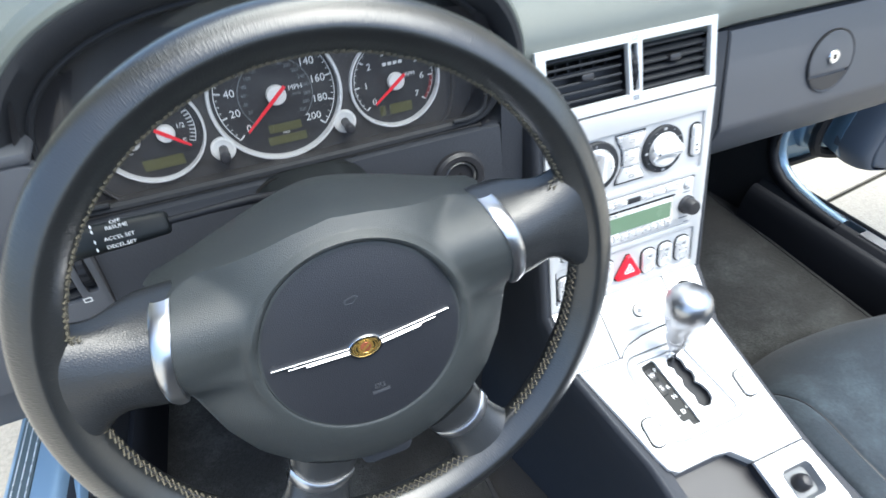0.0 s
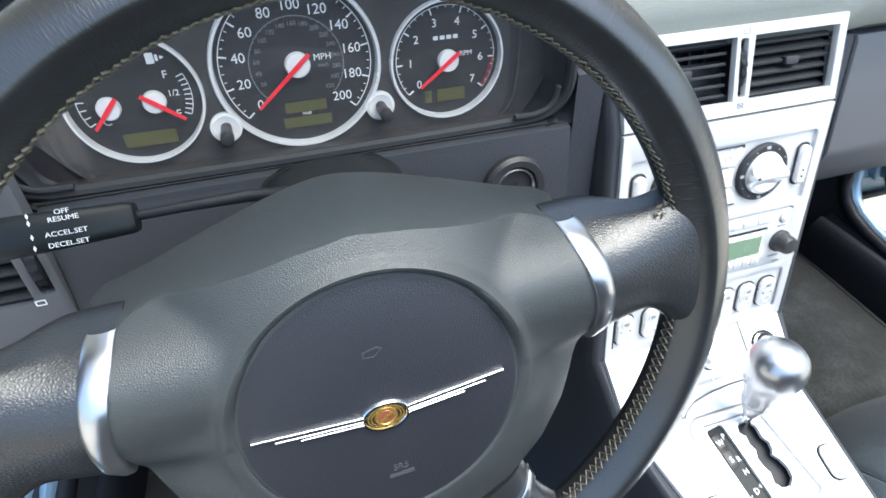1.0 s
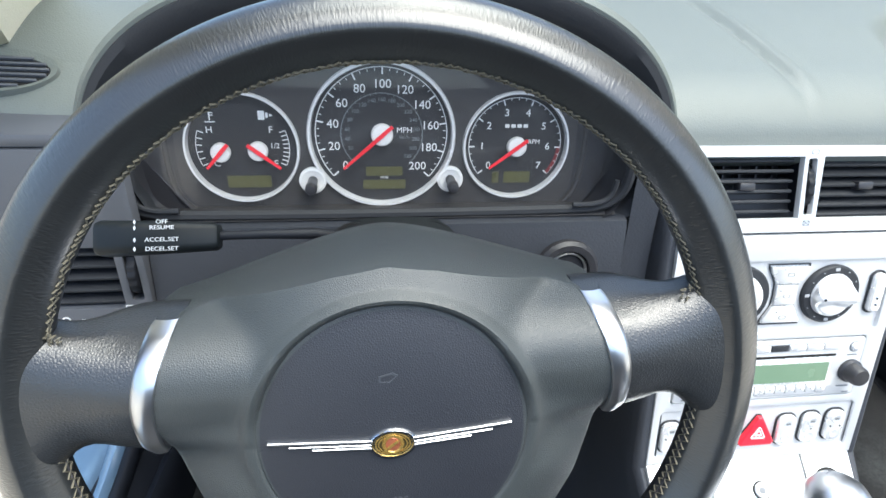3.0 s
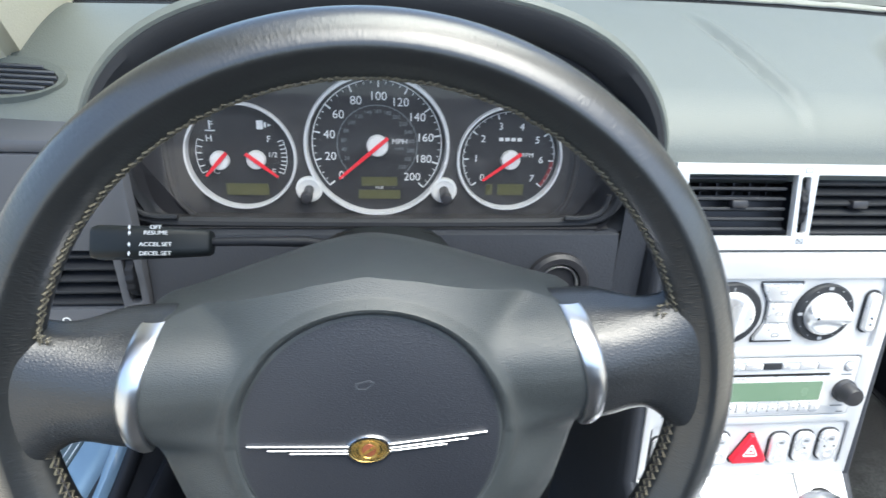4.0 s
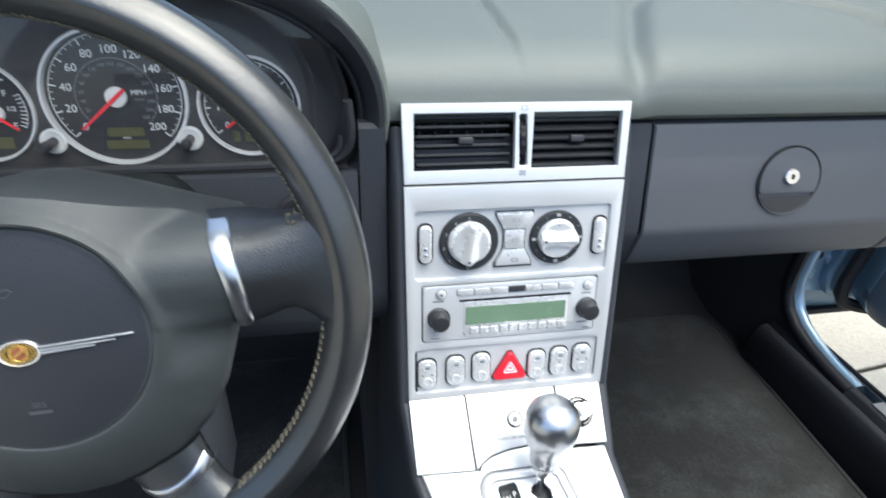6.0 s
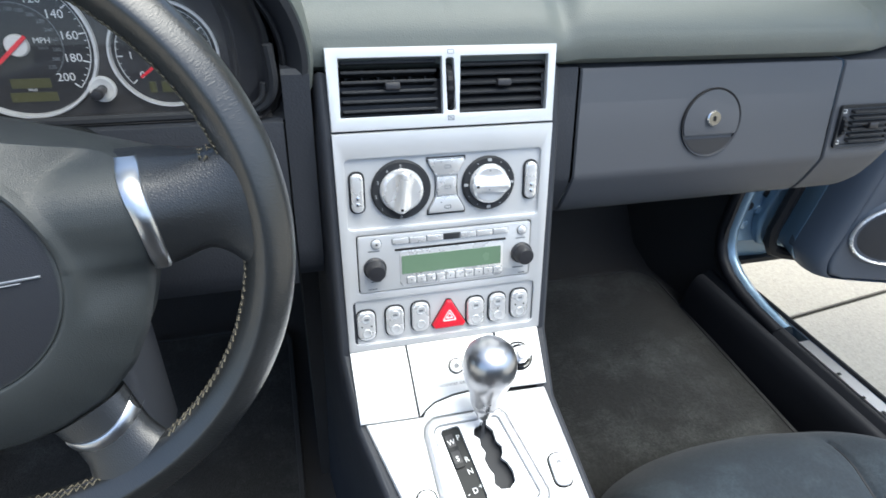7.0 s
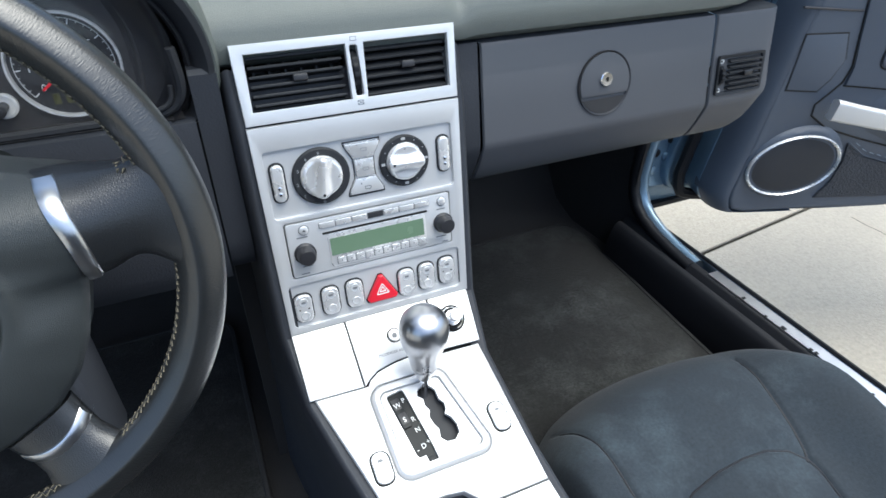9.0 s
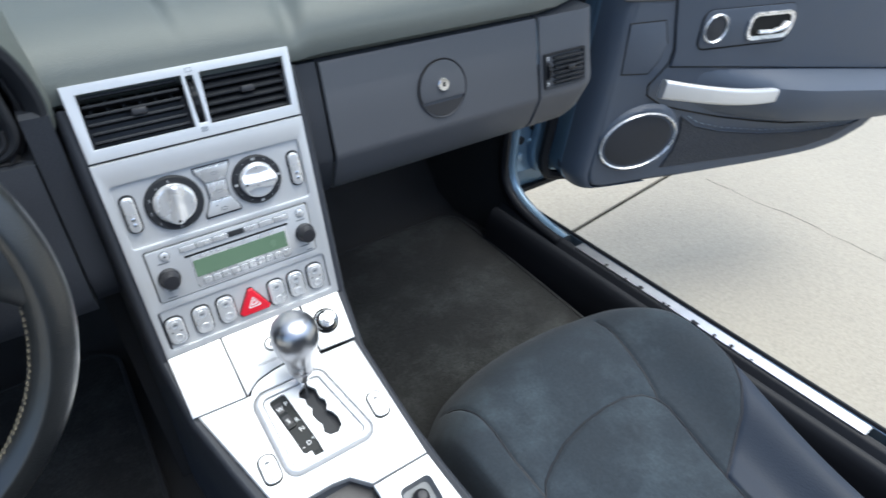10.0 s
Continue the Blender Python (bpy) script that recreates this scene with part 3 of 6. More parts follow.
def vent_block(M, cx, cy, w, h, slats, parent, tilt=20.0, depth=0.020):
    """A dark box with angled slats behind an opening, and a tab to steer them."""
    # flat back plate, the shade inside the vent put into its black colour
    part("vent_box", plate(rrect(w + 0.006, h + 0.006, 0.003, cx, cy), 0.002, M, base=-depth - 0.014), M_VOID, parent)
    for k in range(slats):
        y = cy + h / 2 - h * (k + 0.5) / slats
        bm = rbox(-w / 2 + 0.001, w / 2 - 0.001, -0.0014, 0.0014, -depth / 2, depth / 2, 0.0009, 2)
        bm.transform(at(M, cx, y, -0.003 - depth / 2) @ pose(0, 0, 0, tilt))
        part("vent_slat", bm, M_HOOD, parent)
    for k in range(6):
        x = cx - w / 2 + w * (k + 0.5) / 6
        bm = rbox(-0.0008, 0.0008, -h / 2, h / 2, -0.004, 0.004, 0)
        bm.transform(at(M, x, cy, -depth - 0.009))
        part("vent_fin", bm, M_BLACK, parent, smooth=0)
    tab = rbox(-0.007, 0.007, -0.0035, 0.0035, -0.006, 0.004, 0.0016, 2)
    tab.transform(at(M, cx + 0.002, cy + 0.001, -0.004))
    part("steering_tab", tab, M_BLACK, parent, "small ribbed plastic tab")


build_lower_dash()


def build_glovebox():
    def face():
        return [(0.56, 0.7535), (0.519, 0.7535), (0.5165, 0.750), (0.503, 0.69), (0.4937, 0.650), (0.4930, 0.645), (0.4945, 0.638), (0.5030, 0.614), (0.5100, 0.598), (0.517, 0.589), (0.535, 0.581), (0.60, 0.577), (0.68, 0.582)]
    def piece(x0, x1, n, name, label):
        xs = [x0, x0 + 0.0015] + [x0 + 0.0015 + (x1 - x0 - 0.003) * k / n for k in range(1, n)] + [x1 - 0.0015, x1]
        rows = []
        for i, x in enumerate(xs):
            d = 0.0025 if i in (0, len(xs) - 1) else 0.0
            s = max(0.0, (x - x1 + 0.055) / 0.055) if name == "passenger_end" else 0.0
            up = 0.034 * (1 - math.sqrt(max(0.0, 1 - min(1.0, s) ** 2)))
            rows.append([(x, y + d + 0.012 * s ** 6, z + up * max(0.0, 0.685 - z) / 0.10) for y, z in face()])
        return part(name, loft(rows), M_DASHLOW, dash, label)
    lid = piece(0.489, 0.8175, 22, "glovebox_lid", "blue-grey plastic glovebox lid")
    piece(0.8205, 0.934, 16, "passenger_end", "dashboard end panel with a small air vent")
    # black sheet: shade behind the lid gap put into its colour
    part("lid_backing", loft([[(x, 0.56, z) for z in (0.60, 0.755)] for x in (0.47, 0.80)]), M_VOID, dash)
    # round latch with lock
    ml = basis((0.651, 0.5035, 0.6985), (1, 0, 0), (0, 0.0135, 0.06))
    part("latch_ring", ring_plate(circle(0.0375, 0, -0.004, 40), circle(0.0355, 0, -0.004, 40), -0.002, 0.0013, ml, 0.001), M_BLACK, lid)
    cut = [p for p in circle(0.0352, 0, -0.004, 48) if p[1] > -0.0215]
    part("latch_flap", plate(cut, 0.0016, ml, bevel=0.0008), M_DASHLOW, lid, "rounded glovebox pull flap")
    low = [p for p in circle(0.0352, 0, -0.004, 48) if p[1] < -0.0205]
    # flat plate, black for the shade in the scoop under the flap
    part("latch_recess", plate(low, 0.0008, ml), M_BLACK, lid, "finger recess, its shade put into a black colour")
    part("lock", lathe([(0.0085, 0), (0.0085, 0.0030), (0.0075, 0.0040), (0.0005, 0.0040)], at(ml, 0.0, 0.001, 0.001), 24), M_CHROME, lid, "bright round key lock")
    part("keyhole", plate(rrect(0.0032, 0.0055, 0.0012), 0.0006, at(ml, 0, 0.001, 0.0050)), M_VOID, lid)
    # passenger end air vent
    mv = basis((0.868, 0.5000, 0.6805), (1, 0, 0), (0, 0.0132, 0.06))
    part("vent_surround", ring_plate(rrect(0.080, 0.050, 0.003), rrect(0.073, 0.043, 0.002), -0.004, 0.003, mv, 0.001), M_HOOD, dash, "dark frame of the end air vent")
    vent_block(mv @ Matrix.Translation((0, 0, 0.009)), 0.006, 0.0, 0.058, 0.041, 6, dash, 15, 0.008)
    part("thumbwheel", ribbed(0.0150, 0.0030, at(mv, -0.0325, 0, -0.007) @ pose(0, 0, 0, 0, 90, 0)), M_RUBBER, dash, "ribbed vent thumbwheel")
    parts("print", [ring_plate(rrect(0.006, 0.0045, 0.0005), rrect(0.0045, 0.003, 0.0003), 0, 0.0004, at(mv, -0.0335, 0.018, 0.001)), ring_plate(rrect(0.006, 0.0045, 0.0005), rrect(0.0045, 0.003, 0.0003), 0, 0.0004, at(mv, -0.0345, -0.0185, 0.001))], M_WHITE, dash, "small white vent symbols")


build_glovebox()


# ---- windscreen and what lies ahead ----
def build_screen():
    xs = [-0.36 + 1.41 * k / 24 for k in range(25)]
    def top(x):
        return (XC + (x - XC) * 0.80, 0.30 - 0.10 * (x - XC) ** 2, 1.20)
    rows = [[(x, screen_base(x) + 0.012, 0.856) for x in xs], [(XC + (x - XC) * 0.90, 0.56 - 0.25 * (x - XC) ** 2, 1.035) for x in xs], [top(x) for x in xs]]
    pane = solo("window_1", loft(rows), M_GLASS, "raked clear windscreen above the dashboard", "windscreen", kind="structure")
    pane.visible_shadow = False
    part("screen_seal", tube([(x, screen_base(x) + 0.010, 0.8555) for x in xs], 0.0018, 6), M_RUBBER, pane, "black screen seal")
    cowl = [[(x, screen_base(x) + a, z) for a, z in ((0.003, 0.8530), (0.02, 0.8505), (0.10, 0.845), (0.22, 0.84))] for x in xs]
    solo("cowl", loft(cowl), M_COWL, "cowl below the windscreen, screen glare put into its pale colour", "cowl panel", kind="structure")
    hood = [[(x, 0.98 + 0.95 * k / 8 - 0.25 * (x - XC) ** 2, 0.845 - 0.13 * (k / 8) ** 1.6 - 0.05 * (x - XC) ** 2) for x in [-0.42 + 1.524 * j / 20 for j in range(21)]] for k in range(9)]
    solo("car_bonnet", loft(hood), M_BLUE, "light blue painted car bonnet", "car bonnet")
    wiper = thing("wiper", (0.62, 0.87, 0.85), "black windscreen wiper with a blue-grey arm", "wiper")
    part("arm", tube(rounded([(0.95, 0.715, 0.864), (0.80, 0.736, 0.866), (0.708, 0.765, 0.868), (0.641, 0.798, 0.869), (0.552, 0.832, 0.868), (0.50, 0.846, 0.866)], 3), 0.0060, 8, flat=0.7), M_TEAL, wiper, "blue-grey wiper arm")
    part("blade", tube(rounded([(0.84, 0.712, 0.857), (0.708, 0.743, 0.858), (0.641, 0.776, 0.858), (0.552, 0.810, 0.858), (0.43, 0.832, 0.857)], 3), 0.0035, 6), M_RUBBER, wiper)
    for side in (-1, 1):
        x0 = XC + side * 0.655
        base = [(x0 - side * 0.050, 0.705, 0.846), (x0 - side * 0.036, 0.590, 0.822), (x0 + side * 0.07, 0.55, 0.80), (x0 + side * 0.07, 0.72, 0.83)]
        tops = [(x0 - side * 0.155, 0.31, 1.19), (x0 - side * 0.150, 0.22, 1.20), (x0 - side * 0.10, 0.22, 1.20), (x0 - side * 0.10, 0.32, 1.19)]
        rows = [[Vector(a).lerp(Vector(b), t) for a, b in zip(base, tops)] for t in (0, 0.25, 0.5, 0.75, 1)]
        bm = loft(rows, ring=True, caps=True)
        bmesh.ops.bevel(bm, geom=[e for e in bm.edges], offset=0.006, segments=2, affect="EDGES", clamp_overlap=True)
        solo("pillar_trim", bm, M_CREAM, "cream cloth-grained windscreen pillar trim", "pillar trim", "windscreen pillars", kind="structure")


build_screen()


def build_back():
    # unseen wall, added to close the cabin behind and darken reflections
    back = [[(x, -0.75 - 0.12 * (z - 0.5), z) for z in (FLOOR, 0.5, 0.85, 0.92)] for x in (-0.42, 0, XC, 0.7, 1.10)]
    solo("wall_back", loft(back), M_CARPETBLACK, "unseen black rear bulkhead added to darken reflections", "wall", kind="structure")


build_back()


# ---- centre console ----
console = thing("centre_console", (XC, 0.35, FLOOR), "satin silver centre console on a dark plastic body", "centre console")


def build_console_body():
    prof = [(0.505, 0.760), (0.480, 0.714), (0.4255, 0.494), (0.366, 0.450), (0.30, 0.4305), (0.252, 0.4160), (0.20, 0.399), (0.02, 0.372), (-0.30, 0.372)]
    edge = {-1: (0.1060, 0.1060, 0.1045, 0.0975, 0.0810, 0.0680, 0.0620, 0.0620, 0.0620), 1: (0.1085, 0.1060, 0.1045, 0.0968, 0.0985, 0.1000, 0.1060, 0.1240, 0.1300)}
    # strips either side of the fascia, rounded outward, then the flanks
    for side in (-1, 1):
        rows = []
        for (y, z), e in zip(prof, edge[side]):
            y, z = y + 0.004, z + 0.001
            rows.append([(XC + side * (e - 0.010), y, z - 0.003), (XC + side * (e + 0.001), y, z - 0.001), (XC + side * (e + 0.005), y, z), (XC + side * (e + 0.009), y + 0.003, z - 0.003), (XC + side * (e + 0.011), y + 0.008, z - 0.010),
                         (XC + side * (e + 0.013), y + 0.02, z - 0.04), (XC + side * (e + 0.018), y + 0.10, max(FLOOR, z - 0.20)), (XC + side * (e + 0.024), y + 0.12, FLOOR - 0.01)])
        part("flank", loft([rounded(r, 3) for r in rows]), M_FLANK, console, "dark grey padded console side")
    part("core", loft([[(x, y + 0.014, z - 0.012) for x in (XC - e, XC + 0.103)] for (y, z), e in zip(prof, edge[-1])]), M_BLACK, console)


build_console_body()
# added black block, stands for the shade below the lower dash
part("tunnel_carpet", rbox(0.20, 0.49, 0.56, 0.80, FLOOR, 0.74, 0.0), M_CARPETBLACK, console, "black block standing for the shade below the dash", smooth=0)


def build_vents():
    part("vent_panel", plate([(-0.1055, -0.0032), (0.1055, -0.0032), (0.1105, 0.0675), (-0.1060, 0.0675)], 0.006, MV, holes=[[(-0.0965, 0.0085), (-0.0035, 0.0085), (-0.0025, 0.0585), (-0.0950, 0.0585)], [(0.0125, 0.0085), (0.0985, 0.0085), (0.1015, 0.0585), (0.0155, 0.0585)], rrect(0.0075, 0.046, 0.002, 0.005, 0.034)], bevel=0.0022, base=-0.002), M_SILVER, console, "silver frame of the twin air vents")
    for cx, tilt in ((-0.0495, -8), (0.057, 26)):
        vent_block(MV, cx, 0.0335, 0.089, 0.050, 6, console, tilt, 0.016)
    part("thumbwheel", ribbed(0.0225, 0.0030, at(MV, 0.005, 0.034, -0.016) @ pose(0, 0, 0, 0, 90, 0)), M_RUBBER, console, "ribbed vent thumbwheel")
    parts("print", [ring_plate(rrect(0.006, 0.004, 0.0005), rrect(0.0052, 0.0032, 0.0003), 0, 0.0003, at(MV, 0.006, 0.0625, 0.004)), ring_plate(rrect(0.006, 0.0045, 0.0005), rrect(0.005, 0.0035, 0.0003), 0, 0.0003, at(MV, 0.004, 0.0045, 0.004)), tube([at(MV, 0.0015, 0.0028, 0.0042).translation, at(MV, 0.0065, 0.0062, 0.0042).translation], 0.0003, 4), tube([at(MV, 0.0065, 0.0028, 0.0042).translation, at(MV, 0.0015, 0.0062, 0.0042).translation], 0.0003, 4)], M_GREYPRINT, console, "grey vent symbols")


build_vents()
RADIO = (-0.0905, 0.0885, 0.0655, 0.1262)    # left, right, bottom, top on the stack


def dial_cap(r, M):
    """A round cap with a finger ridge along y between two scoops."""
    rows = []
    for i in range(72):
        a = 2 * math.pi * i / 72
        row = []
        for k in range(19):
            q = r * (0.01 + 0.99 * k / 18)
            x, y = q * math.cos(a), q * math.sin(a)
            w = 0.0046 + 0.10 * abs(y)
            z = 0.0085 + 0.0075 * math.exp(-(abs(x) / w) ** 2.6) + 0.0012 * (abs(x) / r) ** 2
            row.append((x, y, z - 0.0022 * max(0.0, (q / r - 0.86) / 0.14) ** 2))
        row.append((r * math.cos(a), r * math.sin(a), 0.0040))
        rows.append(row)
    bm = loft(rows, loop=True)
    bm.transform(M)
    return bm


def build_stack():
    clim = rrect(0.192, 0.068, 0.004, -0.001, 0.1660)
    rad = rrect(RADIO[1] - RADIO[0], RADIO[3] - RADIO[2], 0.003, (RADIO[0] + RADIO[1]) / 2, (RADIO[2] + RADIO[3]) / 2)
    sw = rrect(0.193, 0.050, 0.005, -0.001, 0.0325)
    part("fascia", plate([(-0.104, 0.0), (0.104, 0.0), (0.1055, 0.2228), (-0.1058, 0.2228)], 0.006, MS, holes=[clim, rad, sw], bevel=0.0018, base=-0.003), M_SILVER, console, "satin silver stack fascia")
    part("switch_panel", plate(sw, 0.003, MS, base=-0.003), M_SILVER, console)
    clim_ob = thing("climate_control", MS @ Vector((0, 0.166, -0.004)), "silver climate control panel with two round dials", "climate control")
    part("panel", plate(clim, 0.003, MS, base=-0.0035), M_SILVER, clim_ob)
    for cx, r, turn in ((-0.045, 0.0285, -8), (0.0415, 0.0268, -92)):
        m = at(MS, cx, 0.168, -0.0005)
        collar = part("dial_collar", lathe([(r, 0), (r, 0.003), (r - 0.0015, 0.0045), (r * 0.74, 0.0045), (r * 0.72, 0.002), (0.001, 0.002)], m, 44), M_HOOD, clim_ob, "dark printed dial collar")
        part("dial", lathe([(r * 0.735, 0.002), (r * 0.735, 0.0042), (r * 0.715, 0.0052), (r * 0.70, 0.0050)], m, 44, caps=False), M_SILVER2, clim_ob, "round silver dial")
        part("grip", dial_cap(r * 0.70, m @ pose(0, 0, 0, 0, 0, turn)), M_SILVER2, clim_ob, "finger ridge across the dial")
        part("pointer_dot", plate(circle(0.0014, n=10), 0.0008, at(m, 0, 0, 0.0150) @ pose(0, 0, 0, 0, 0, turn) @ Matrix.Translation((0, -r * 0.56, 0.0004))), M_VOID, clim_ob)
        marks = []
        if turn == -8:
            for k in range(6):
                g = radians(-92 - 49 * min(k, 1) - 32 * max(0, k - 1))
                marks.append(lettering(str(k), 0.0046, at(m, r * 0.86 * math.cos(g), r * 0.86 * math.sin(g) - 0.0016, 0.0045)))
        else:
            for k in range(12):
                g = radians(30 * k)
                wide = k % 3 == 0
                marks.append(plate(rrect(0.0040 if wide else 0.0010, 0.0026 if wide else 0.0010, 0.0004), 0.0003, at(m, r * 0.87 * math.cos(g), r * 0.87 * math.sin(g), 0.0045)))
        part("dial_marks", merge(*marks), M_DIALPRINT, collar, "pale printed dial scale")
    # hourglass of three keys
    for pts in ([(-0.0185, 0.1945), (0.0165, 0.1945), (0.0165, 0.1920), (0.0095, 0.1790), (-0.0115, 0.1790), (-0.0185, 0.1920)], [(-0.0108, 0.1780), (0.0090, 0.1780), (0.0086, 0.1595), (-0.0104, 0.1595)],
                [(-0.0112, 0.1585), (0.0092, 0.1585), (0.0165, 0.1455), (0.0165, 0.1425), (-0.0185, 0.1425), (-0.0185, 0.1455)]):
        key = part("key", plate(pts, 0.0040, at(MS, 0, 0, 0), bevel=0.0012, base=-0.001), M_SILVER2, clim_ob)
        cy = sum(p[1] for p in pts) / len(pts)
        parts("key_symbol", [ring_plate(rrect(0.0065, 0.0035, 0.001), rrect(0.0055, 0.0025, 0.0008), 0, 0.0003, at(MS, 0.0, cy - 0.001, 0.003)), plate(circle(0.0007, n=8), 0.0003, at(MS, -0.0065, cy + 0.004, 0.003))], M_GREYPRINT, key)
    part("key_gap", ring_plate([(p[0] * 1.06, 0.1685 + (p[1] - 0.1685) * 1.05) for p in hourglass], hourglass, 0, 0.0006, MS), M_HOOD, clim_ob)
    # seat heater rockers in their slots
    for sx in (-0.0865, 0.0855):
        part("rocker_slot", plate(rrect(0.0150, 0.0405, 0.0065, sx, 0.168), 0.0008, MS), M_HOOD, clim_ob)
        rk = part("rocker", plate(rrect(0.0115, 0.0365, 0.005, sx, 0.168), 0.0052, MS, bevel=0.0022, seg=3), M_SILVER2, clim_ob, "silver rocker switch")
        for dy in (-0.004, -0.010):
            part("rocker_lamp", lathe([(0.0018, 0), (0.0018, 0.0008), (0.0004, 0.0014)], at(MS, sx, 0.168 + dy, 0.0050), 10), M_ALU, rk)
    # switch row
    for k, sx in enumerate((-0.0852, -0.0560, -0.0292, 0.0300, 0.0545, 0.0792)):
        sy = 0.0295 + 0.0012 * (k % 3)
        unit = thing("switch", MS @ Vector((sx, sy, 0)), "small silver rocker switch with rounded ends", "switch", "console switches")
        part("slot", plate(rrect(0.0208, 0.0348, 0.0078, sx, sy), 0.0012, MS), M_HOOD, unit)
        key = part("key", plate(rrect(0.0180, 0.0320, 0.0068, sx, sy), 0.0050, MS, bevel=0.0020, seg=3), M_SILVER2, unit)
        for dy in (-0.008, 0.008):
            part("dimple", lathe([(0.0050, 0), (0.0044, 0.0006), (0.0030, 0.0002), (0.0005, 0.0001)], at(MS, sx, sy + dy, 0.0049), 16), M_SILVER, key)
        part("symbol", plate(rrect(0.0045, 0.0022, 0.0006), 0.0003, at(MS, sx, sy + 0.008, 0.0054)), M_GREYPRINT, key)
        for dx in {0: (-0.0048, 0.0048), 4: (0.0,), 5: (-0.0048, 0.0048)}.get(k, ()):
            part("indicator_dot", plate(circle(0.0009, n=10), 0.0003, at(MS, sx + dx, sy, 0.0050)), M_VOID, key)
    tri = lambda s, r=0.004: [(s * math.cos(radians(90 + 120 * k + d)) * 1.0, s * math.sin(radians(90 + 120 * k + d)) - s * 0.18) for k in range(3) for d in (-7, -3, 0, 3, 7)]
    hz = thing("hazard_switch", MS @ Vector((0.001, 0.0315, 0)), "red triangular hazard warning button", "hazard button")
    part("slot", plate(tri(0.0205), 0.0010, at(MS, 0.001, 0.0305)), M_HOOD, hz)
    part("key", plate(tri(0.0190), 0.0056, at(MS, 0.001, 0.0305), bevel=0.0020, seg=3), M_RED, hz)
    parts("symbol", [ring_plate(tri(0.0078), tri(0.0060), 0, 0.0003, at(MS, 0.001, 0.0300, 0.0056)), ring_plate(tri(0.0042), tri(0.0022), 0, 0.0003, at(MS, 0.001, 0.0300, 0.0056))], M_WHITE, hz, "white triangle symbol")


hourglass = [(-0.0190, 0.1955), (0.0170, 0.1955), (0.0170, 0.1918), (0.0100, 0.1790), (0.0095, 0.1685), (0.0100, 0.1590), (0.0170, 0.1460), (0.0170, 0.1415), (-0.0190, 0.1415), (-0.0190, 0.1460), (-0.0118, 0.1590), (-0.0112, 0.1685), (-0.0118, 0.1790), (-0.0190, 0.1918)]
build_stack()


